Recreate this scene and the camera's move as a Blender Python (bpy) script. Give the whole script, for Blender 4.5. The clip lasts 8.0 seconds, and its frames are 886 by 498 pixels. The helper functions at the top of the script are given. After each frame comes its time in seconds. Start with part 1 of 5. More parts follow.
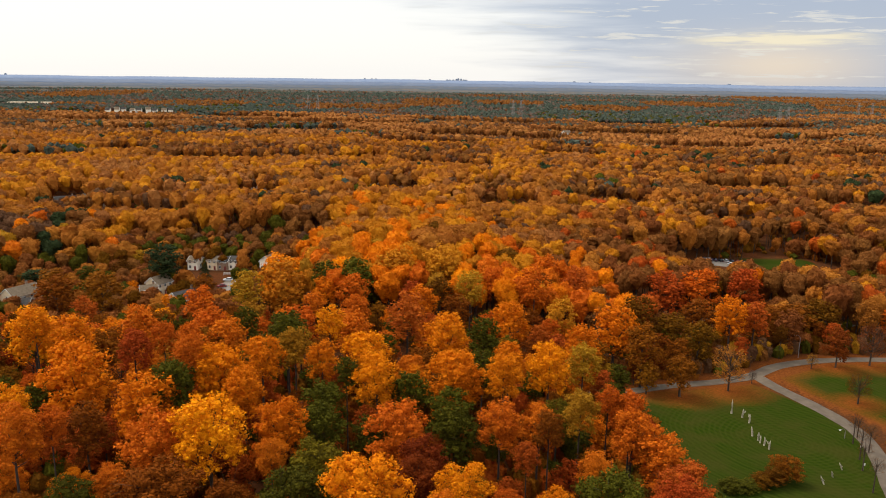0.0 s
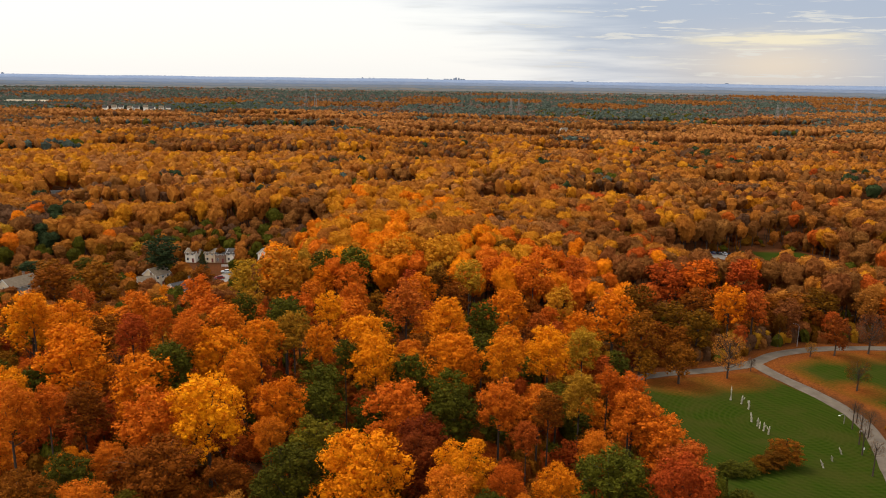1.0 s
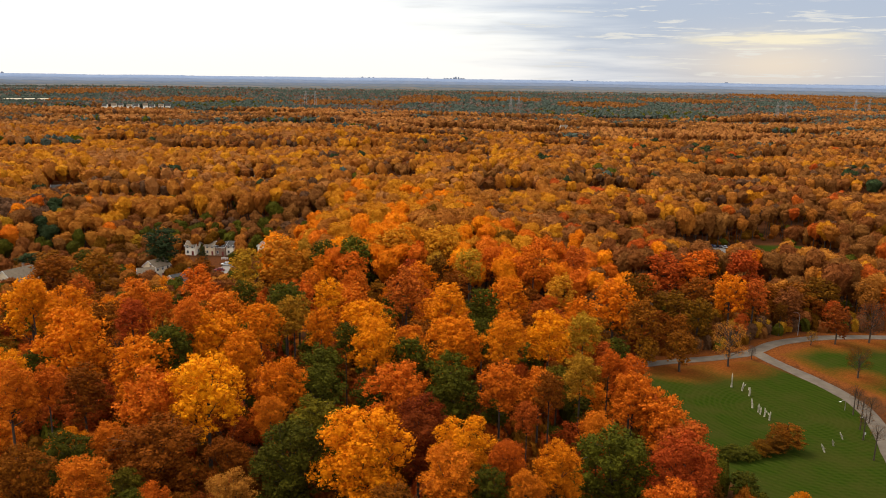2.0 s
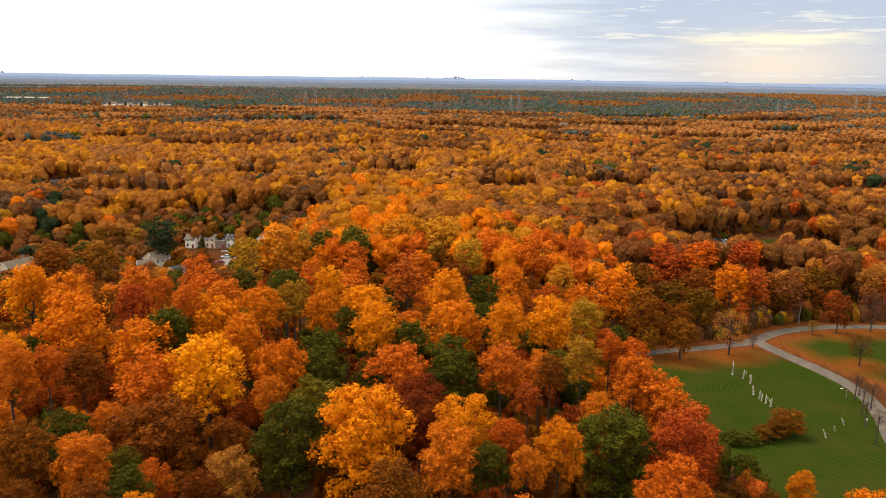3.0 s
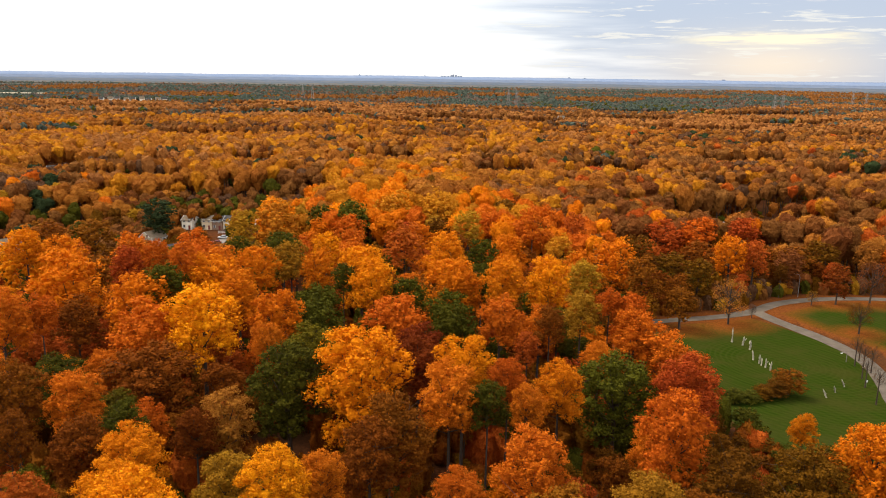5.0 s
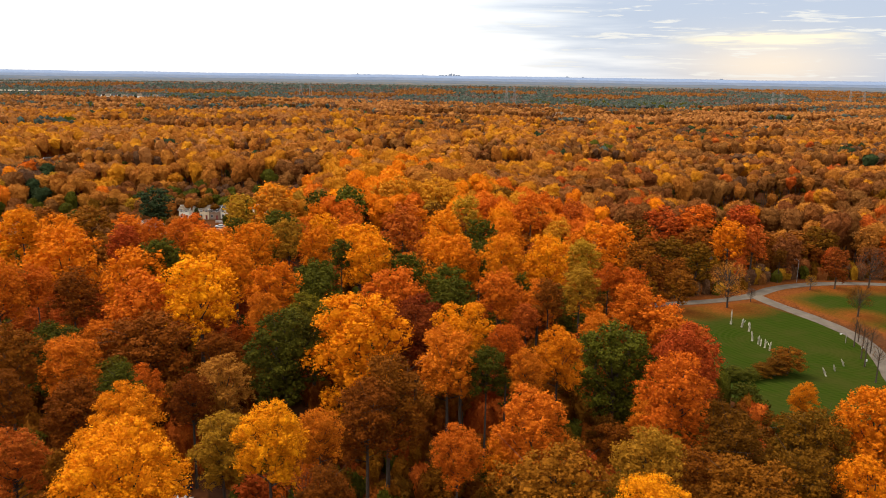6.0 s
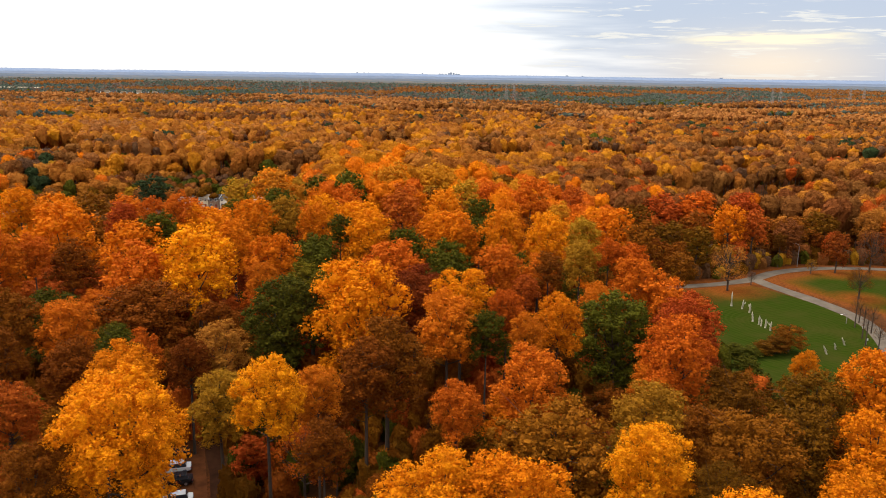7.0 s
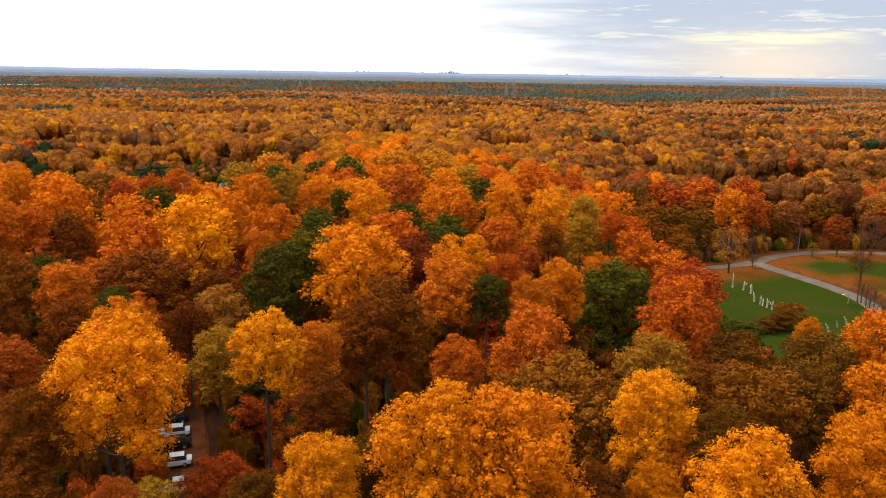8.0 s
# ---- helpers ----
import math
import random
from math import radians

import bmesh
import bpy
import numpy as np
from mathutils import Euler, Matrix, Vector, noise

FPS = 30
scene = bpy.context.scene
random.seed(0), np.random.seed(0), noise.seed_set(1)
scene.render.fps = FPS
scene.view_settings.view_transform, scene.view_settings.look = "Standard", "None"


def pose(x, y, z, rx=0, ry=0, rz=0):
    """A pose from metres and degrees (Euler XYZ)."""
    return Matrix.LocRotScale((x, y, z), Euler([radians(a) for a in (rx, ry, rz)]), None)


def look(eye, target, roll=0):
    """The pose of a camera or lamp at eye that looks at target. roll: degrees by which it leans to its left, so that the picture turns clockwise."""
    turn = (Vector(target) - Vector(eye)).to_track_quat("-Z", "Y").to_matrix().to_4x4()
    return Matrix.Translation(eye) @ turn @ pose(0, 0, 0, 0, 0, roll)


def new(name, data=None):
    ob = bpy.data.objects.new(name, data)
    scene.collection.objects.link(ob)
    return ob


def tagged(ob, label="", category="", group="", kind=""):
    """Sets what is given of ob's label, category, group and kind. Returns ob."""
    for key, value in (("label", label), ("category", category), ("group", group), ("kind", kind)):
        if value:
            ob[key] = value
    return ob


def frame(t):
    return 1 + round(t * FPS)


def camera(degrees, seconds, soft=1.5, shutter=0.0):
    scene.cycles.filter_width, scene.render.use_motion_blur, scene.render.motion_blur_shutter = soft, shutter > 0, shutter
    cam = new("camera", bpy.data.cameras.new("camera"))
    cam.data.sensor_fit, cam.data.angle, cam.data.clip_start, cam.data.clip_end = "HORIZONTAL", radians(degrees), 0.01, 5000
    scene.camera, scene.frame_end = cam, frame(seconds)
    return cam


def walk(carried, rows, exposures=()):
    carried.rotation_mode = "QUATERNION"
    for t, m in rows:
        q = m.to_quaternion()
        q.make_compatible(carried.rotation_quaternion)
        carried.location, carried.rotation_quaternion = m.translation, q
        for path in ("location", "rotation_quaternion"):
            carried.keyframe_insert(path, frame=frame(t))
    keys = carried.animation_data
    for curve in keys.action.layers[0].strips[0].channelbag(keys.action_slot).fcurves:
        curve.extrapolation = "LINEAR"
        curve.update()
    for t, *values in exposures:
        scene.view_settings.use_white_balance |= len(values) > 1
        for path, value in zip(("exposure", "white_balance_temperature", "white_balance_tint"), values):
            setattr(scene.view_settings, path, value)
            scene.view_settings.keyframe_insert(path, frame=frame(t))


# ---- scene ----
import functools

cam = camera(59.74, 8.0, soft=1.0)
# seconds, eye x y z, then yaw, pitch and roll in degrees
ROWS = [
    (0.0, 0.00, -0.00, 82.00, -0.229, -12.804, -0.834),
    (0.5, -0.11, -0.16, 80.12, -0.321, -12.813, -0.857),
    (1.0, -0.24, -0.33, 78.17, -0.400, -12.814, -0.853),
    (1.5, -0.27, -0.59, 76.31, -0.413, -12.824, -0.832),
    (3.0, -0.37, -1.21, 70.99, -0.408, -12.814, -0.805),
    (3.5, -0.33, -1.37, 69.03, -0.429, -12.816, -0.802),
    (4.0, -0.34, -1.62, 66.85, -0.482, -12.805, -0.807),
    (4.5, -0.38, -1.84, 64.29, -0.526, -12.817, -0.794),
    (6.0, -0.38, -2.34, 56.56, -0.752, -12.837, -0.830),
    (6.5, -0.37, -2.57, 54.04, -0.783, -12.841, -0.855),
    (7.0, -0.31, -2.80, 51.40, -0.787, -12.859, -0.884),
    (7.5, -0.34, -3.02, 48.72, -0.785, -12.867, -0.890),
    (8.0, -0.31, -3.20, 46.20, -0.791, -12.888, -0.873),
]
walk(cam, [(t, pose(x, y, z, 90 + pitch, 0, yaw) @ pose(0, 0, 0, 0, 0, -roll)) for t, x, y, z, yaw, pitch, roll in ROWS],
     exposures=[(0.0, -0.41), (1.5, -0.42), (3.0, -0.11), (8.0, -0.09)])

# ---- world, sun, exposure ----
SUN_AZ, SUN_EL = radians(-55.0), radians(54.0)   # azimuth from +y towards +x


def sky_world():
    w = bpy.data.worlds.new("overcast_evening_sky")
    scene.world = w
    w.use_nodes = True
    nt = w.node_tree
    nt.nodes.clear()
    N, Lk = nt.nodes.new, nt.links.new

    def math_node(op, a, b=0.0, c=None):
        n = N("ShaderNodeMath")
        n.operation = op
        for i, v in enumerate((a, b) if c is None else (a, b, c)):
            if isinstance(v, (int, float)):
                n.inputs[i].default_value = v
            else:
                Lk(v, n.inputs[i])
        return n.outputs[0]

    def band(v, lo, hi, a=0.0, b=1.0):
        n = N("ShaderNodeMapRange")
        n.interpolation_type = "SMOOTHSTEP"
        Lk(v, n.inputs[0])
        for i, q in enumerate((lo, hi, a, b)):
            n.inputs[i + 1].default_value = q
        return n.outputs[0]

    tc = N("ShaderNodeTexCoord")
    sep = N("ShaderNodeSeparateXYZ")
    Lk(tc.outputs["Generated"], sep.inputs[0])
    x, y, z = sep.outputs
    az = math_node("ARCTAN2", x, y)
    comb = N("ShaderNodeCombineXYZ")
    Lk(math_node("MULTIPLY", az, 5.0), comb.inputs[0])
    Lk(math_node("MULTIPLY", z, 62.0), comb.inputs[1])

    def streak(scale, detail, rough, shift):
        mp = N("ShaderNodeMapping")
        Lk(comb.outputs[0], mp.inputs[0])
        mp.inputs["Location"].default_value = shift
        n = N("ShaderNodeTexNoise")
        Lk(mp.outputs[0], n.inputs["Vector"])
        n.inputs["Scale"].default_value = scale
        n.inputs["Detail"].default_value = detail
        n.inputs["Roughness"].default_value = rough
        n.inputs["Distortion"].default_value = 0.4
        return n.outputs["Fac"]

    broad = streak(0.9, 3.0, 0.5, (3.1, 1.7, 0.0))
    fine = streak(2.6, 6.0, 0.62, (8.3, 4.2, 0.0))
    # the cloud thins out to the right of the view, where grey-blue shows through
    edge = math_node("ADD", az, math_node("MULTIPLY", math_node("SUBTRACT", broad, 0.5), 0.35))
    edge = math_node("ADD", edge, math_node("MULTIPLY", z, 1.4))
    edge = math_node("ADD", edge, math_node("MULTIPLY", math_node("SUBTRACT", fine, 0.5), 0.12))
    thin = band(edge, 0.03, 0.36)
    thin = math_node("MULTIPLY", thin, band(az, 1.2, 2.2, 1.0, 0.35))
    # thin bright streaks
    wisps = math_node("MULTIPLY", band(fine, 0.55, 0.64), thin)
    # warm glow low in the gap under the cloud
    da = math_node("DIVIDE", math_node("SUBTRACT", az, 0.400), 0.110)
    glow = math_node("POWER", 2.718, math_node("MULTIPLY", math_node("MULTIPLY", da, da), -1.0))
    dz = math_node("DIVIDE", math_node("SUBTRACT", z, 0.014), 0.032)
    glow = math_node("MULTIPLY", glow, math_node("POWER", 2.718, math_node("MULTIPLY", math_node("MULTIPLY", dz, dz), -1.0)))
    # one long lit cloud bank in the glow
    bz = math_node("DIVIDE", math_node("SUBTRACT", math_node("ADD", z, math_node("MULTIPLY", math_node("SUBTRACT", fine, 0.5), 0.034)), 0.0440), 0.0060)
    bank = math_node("POWER", 2.718, math_node("MULTIPLY", math_node("MULTIPLY", bz, bz), -1.0))
    bank = math_node("MULTIPLY", bank, math_node("MULTIPLY", band(az, 0.27, 0.34), band(az, 0.45, 0.52, 1.0, 0.0)))

    def colour(a, b, fac):
        m = N("ShaderNodeMix")
        m.data_type = "RGBA"
        Lk(fac, m.inputs[0])
        for i, q in ((6, a), (7, b)):
            if isinstance(q, tuple):
                m.inputs[i].default_value = (*q, 1)
            else:
                Lk(q, m.inputs[i])
        return m.outputs[2]

    col = colour((1.65, 1.62, 1.57), (0.66, 0.75, 0.93), thin)
    col = colour(col, (1.30, 1.10, 0.88), math_node("MULTIPLY", glow, 0.9))
    col = colour(col, (1.18, 1.14, 1.06), math_node("MULTIPLY", wisps, 0.8))
    col = colour(col, (1.45, 1.28, 0.92), math_node("MULTIPLY", bank, 0.9))
    cloud = N("ShaderNodeBackground")
    Lk(col, cloud.inputs[0])
    # an overcast sky is brighter overhead than low down
    Lk(band(z, 0.10, 0.75, 1.0, 2.3), cloud.inputs[1])
    sky = N("ShaderNodeTexSky")
    sky.sky_type = "NISHITA"
    sky.sun_disc = False
    sky.sun_elevation, sky.sun_rotation = SUN_EL, SUN_AZ
    clear = N("ShaderNodeBackground")
    Lk(sky.outputs[0], clear.inputs[0])
    clear.inputs[1].default_value = 0.1
    mix = N("ShaderNodeMixShader")
    Lk(math_node("ADD", 0.72, math_node("MULTIPLY", thin, 0.08)), mix.inputs[0])
    Lk(clear.outputs[0], mix.inputs[1])
    Lk(cloud.outputs[0], mix.inputs[2])
    out = N("ShaderNodeOutputWorld")
    Lk(mix.outputs[0], out.inputs[0])


sky_world()
sun_data = bpy.data.lights.new("sun", "SUN")
sun_data.energy, sun_data.angle, sun_data.color = 4.3, radians(25), (1.0, 0.92, 0.80)
sun = new("sun", sun_data)
sun.matrix_world = look((math.sin(SUN_AZ) * math.cos(SUN_EL) * 900, math.cos(SUN_AZ) * math.cos(SUN_EL) * 900, math.sin(SUN_EL) * 900), (0, 0, 0))


# ---- materials ----
def material(name, rough=0.8, spec=0.2, metal=0.0):
    m = bpy.data.materials.new(name)
    m.use_nodes = True
    b = m.node_tree.nodes["Principled BSDF"]
    b.inputs["Roughness"].default_value = rough
    b.inputs["Specular IOR Level"].default_value = spec
    b.inputs["Metallic"].default_value = metal
    return m, m.node_tree.nodes, m.node_tree.links, b


def rgb(nodes, links, a, b, fac):
    n = nodes.new("ShaderNodeMix")
    n.data_type = "RGBA"
    if isinstance(fac, (int, float)):
        n.inputs[0].default_value = fac
    else:
        links.new(fac, n.inputs[0])
    for i, q in ((6, a), (7, b)):
        if isinstance(q, tuple):
            n.inputs[i].default_value = (*q, 1)
        else:
            links.new(q, n.inputs[i])
    return n.outputs[2]


def noise_tex(nodes, links, scale, detail=4.0, rough=0.55, vec=None):
    n = nodes.new("ShaderNodeTexNoise")
    n.inputs["Scale"].default_value = scale
    n.inputs["Detail"].default_value = detail
    n.inputs["Roughness"].default_value = rough
    if vec is None:
        tc = nodes.new("ShaderNodeTexCoord")
        vec = tc.outputs["Object"]
    links.new(vec, n.inputs["Vector"])
    return n.outputs["Fac"]


def ranged(nodes, links, v, lo, hi, a=0.0, b=1.0):
    n = nodes.new("ShaderNodeMapRange")
    links.new(v, n.inputs[0])
    for i, q in enumerate((lo, hi, a, b)):
        n.inputs[i + 1].default_value = q
    return n.outputs[0]


def bumped(nodes, links, bsdf, height, strength, distance):
    n = nodes.new("ShaderNodeBump")
    n.inputs["Strength"].default_value = strength
    n.inputs["Distance"].default_value = distance
    links.new(height, n.inputs["Height"])
    links.new(n.outputs[0], bsdf.inputs["Normal"])


# two leaf colours of one tree, dull and bright
LEAVES = {
    "gold": ((0.6, 0.15, 0.003), (0.98, 0.345, 0.005)),
    "amber": ((0.54, 0.124, 0.003), (0.864, 0.25, 0.006)),
    "orange": ((0.48, 0.093, 0.006), (0.77, 0.183, 0.008)),
    "flame": ((0.332, 0.053, 0.007), (0.547, 0.110, 0.011)),
    "crimson": ((0.14, 0.022, 0.004), (0.27, 0.05, 0.006)),
    "rust": ((0.15, 0.036, 0.003), (0.285, 0.076, 0.005)),
    "brown": ((0.1, 0.036, 0.002), (0.195, 0.072, 0.004)),
    "olive": ((0.300, 0.130, 0.008), (0.500, 0.235, 0.014)),
    "green": ((0.040, 0.038, 0.003), (0.120, 0.102, 0.007)),
    "chestnut": ((0.17, 0.052, 0.003), (0.3, 0.098, 0.006)),
    "honey": ((0.42, 0.138, 0.007), (0.66, 0.268, 0.014)),
    "moss": ((0.085, 0.062, 0.004), (0.210, 0.150, 0.009)),
    "pine": ((0.020, 0.030, 0.010), (0.046, 0.060, 0.019)),
    # teal, tawny, umber, dusk, fawn and grey have distance haze mixed in
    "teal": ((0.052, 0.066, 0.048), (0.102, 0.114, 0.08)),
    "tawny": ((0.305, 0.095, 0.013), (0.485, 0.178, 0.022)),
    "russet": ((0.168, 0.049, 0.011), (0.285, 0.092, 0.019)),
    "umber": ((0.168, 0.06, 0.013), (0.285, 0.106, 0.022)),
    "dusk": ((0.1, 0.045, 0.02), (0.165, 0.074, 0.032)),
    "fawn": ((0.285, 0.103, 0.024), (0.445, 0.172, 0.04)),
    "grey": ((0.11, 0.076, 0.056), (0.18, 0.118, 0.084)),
}


def leaf_material(name, dull, bright, tint=False):
    m, nodes, links, b = material(name, 0.85, 0.04)
    geo = nodes.new("ShaderNodeNewGeometry")
    tc = nodes.new("ShaderNodeTexCoord")
    base = rgb(nodes, links, dull, bright, ranged(nodes, links, geo.outputs["Random Per Island"], 0, 1, *((0.3, 0.9) if tint else (0.15, 1.0))))
    if tint:
        at = nodes.new("ShaderNodeAttribute")
        at.attribute_name = "tint"
        vary = at.outputs["Fac"]
    else:
        vary = nodes.new("ShaderNodeObjectInfo").outputs["Random"]
    hsv = nodes.new("ShaderNodeHueSaturation")
    links.new(base, hsv.inputs["Color"])
    links.new(ranged(nodes, links, vary, 0, 1, *((0.495, 0.505) if tint else (0.491, 0.509))), hsv.inputs["Hue"])
    links.new(ranged(nodes, links, vary, 0, 1, *((0.80, 1.12) if tint else (0.80, 1.12))), hsv.inputs["Value"])
    # leaf clusters of a hand's breadth to a foot, and blotches of a metre or two
    leafy = noise_tex(nodes, links, 3.4, 3.0, 0.65, tc.outputs["Object"])
    blot = noise_tex(nodes, links, 0.40, 2.0, 0.5, tc.outputs["Object"])
    col = rgb(nodes, links, hsv.outputs[0], dull, ranged(nodes, links, blot, 0.52, 0.75, 0.0, 0.6))
    col = rgb(nodes, links, col, dull, ranged(nodes, links, leafy, 0.60, 0.40, 0.0, 0.6))
    links.new(col, b.inputs["Base Color"])
    bumped(nodes, links, b, leafy, 1.0, 0.4)
    tr = nodes.new("ShaderNodeBsdfTranslucent")
    links.new(col, tr.inputs["Color"])
    mix = nodes.new("ShaderNodeMixShader")
    mix.inputs[0].default_value = 0.15
    links.new(b.outputs[0], mix.inputs[1])
    links.new(tr.outputs[0], mix.inputs[2])
    links.new(mix.outputs[0], nodes["Material Output"].inputs["Surface"])
    return m


LEAF = {k: leaf_material("leaves_" + k, *v) for k, v in LEAVES.items()}
WOOD_LEAF = {k: leaf_material("wood_leaves_" + k, *v, tint=True) for k, v in LEAVES.items()}


def plain_material(name, dark, light, scale, rough=0.8, spec=0.2, bump=0.3, deep=0.02, metal=0.0):
    """A worn surface: two scales of mottling between two colours, with fine relief."""
    m, nodes, links, b = material(name, rough, spec, metal)
    big = noise_tex(nodes, links, scale, 5.0)
    small = noise_tex(nodes, links, scale * 9, 3.0, 0.7)
    c = rgb(nodes, links, dark, light, ranged(nodes, links, big, 0.3, 0.7))
    c = rgb(nodes, links, c, dark, ranged(nodes, links, small, 0.5, 0.9, 0.0, 0.5))
    links.new(c, b.inputs["Base Color"])
    bumped(nodes, links, b, small, bump, deep)
    return m


BARK = plain_material("grey_brown_bark", (0.030, 0.020, 0.014), (0.090, 0.064, 0.045), 1.6, 0.95, 0.1, 0.8, 0.05)
ASPHALT = plain_material("weathered_asphalt", (0.072, 0.053, 0.035), (0.122, 0.093, 0.064), 0.35, 0.9, 0.2, 0.3, 0.01)
PARKING = plain_material("pale_parking_asphalt", (0.12, 0.10, 0.078), (0.20, 0.17, 0.14), 0.25, 0.9, 0.2, 0.3, 0.01)
LITTERED = plain_material("leaf_strewn_drive", (0.060, 0.020, 0.008), (0.125, 0.042, 0.014), 0.6, 1.0, 0.02, 0.5, 0.03)
DARK_DRIVE = plain_material("dark_brown_drive", (0.022, 0.009, 0.005), (0.050, 0.020, 0.009), 0.5, 1.0, 0.02, 0.3, 0.02)
STONE = plain_material("white_weathered_stone", (0.21, 0.18, 0.12), (0.38, 0.34, 0.25), 1.5, 0.8, 0.2, 0.6, 0.05)
BEIGE_SIDING = plain_material("beige_siding", (0.52, 0.40, 0.25), (0.68, 0.55, 0.37), 0.5, 0.7, 0.2, 0.2, 0.02)
WHITE_SIDING = plain_material("white_siding", (0.70, 0.62, 0.48), (0.82, 0.75, 0.61), 0.5, 0.6, 0.25, 0.2, 0.02)
TAN_SIDING = plain_material("tan_brick_wall", (0.18, 0.11, 0.07), (0.28, 0.18, 0.12), 0.8, 0.85, 0.2, 0.4, 0.02)
GREY_ROOF = plain_material("grey_shingles", (0.034, 0.031, 0.028), (0.070, 0.063, 0.056), 1.1, 0.95, 0.06, 0.5, 0.04)
BROWN_ROOF = plain_material("brown_shingles", (0.105, 0.076, 0.048), (0.170, 0.128, 0.086), 1.1, 0.95, 0.06, 0.5, 0.04)
TRIM_WHITE = plain_material("white_trim_paint", (0.50, 0.47, 0.42), (0.68, 0.65, 0.60), 2.0, 0.5, 0.3, 0.1, 0.01)
DOOR_PAINT = plain_material("dark_red_door_paint", (0.12, 0.02, 0.015), (0.20, 0.04, 0.03), 2.0, 0.5, 0.3, 0.1, 0.01)
STEEL = plain_material("galvanised_steel", (0.20, 0.18, 0.16), (0.32, 0.29, 0.26), 0.4, 0.6, 0.3, 0.1, 0.01, 0.4)
RUBBER = plain_material("tyre_rubber", (0.014, 0.014, 0.014), (0.03, 0.03, 0.03), 6.0, 0.9, 0.2, 0.2, 0.01)
RIM = plain_material("alloy_rim", (0.35, 0.35, 0.36), (0.55, 0.55, 0.56), 5.0, 0.35, 0.5, 0.1, 0.005, 0.8)
LAMP_RED = plain_material("red_tail_lamp", (0.25, 0.01, 0.008), (0.40, 0.02, 0.015), 5.0, 0.2, 0.5, 0.05, 0.005)
LAMP_CLEAR = plain_material("clear_head_lamp", (0.55, 0.55, 0.55), (0.75, 0.75, 0.75), 5.0, 0.15, 0.5, 0.05, 0.005)
CAR_PAINT = {
    "white": plain_material("white_car_paint", (0.50, 0.50, 0.49), (0.62, 0.62, 0.61), 0.8, 0.25, 0.5, 0.03, 0.004),
    "black": plain_material("black_car_paint", (0.008, 0.008, 0.010), (0.02, 0.02, 0.022), 0.8, 0.2, 0.5, 0.03, 0.004),
    "silver": plain_material("silver_car_paint", (0.38, 0.38, 0.39), (0.52, 0.52, 0.53), 0.8, 0.3, 0.5, 0.03, 0.004, 0.5),
    "blue": plain_material("dark_blue_car_paint", (0.015, 0.025, 0.06), (0.03, 0.045, 0.10), 0.8, 0.25, 0.5, 0.03, 0.004),
    "red": plain_material("dark_red_car_paint", (0.16, 0.012, 0.01), (0.25, 0.02, 0.016), 0.8, 0.25, 0.5, 0.03, 0.004),
}


def glass_material():
    m, nodes, links, b = material("dark_window_glass", 0.05, 0.6)
    n = noise_tex(nodes, links, 0.7)
    links.new(rgb(nodes, links, (0.012, 0.015, 0.018), (0.045, 0.05, 0.056), n), b.inputs["Base Color"])
    return m


GLASS = glass_material()


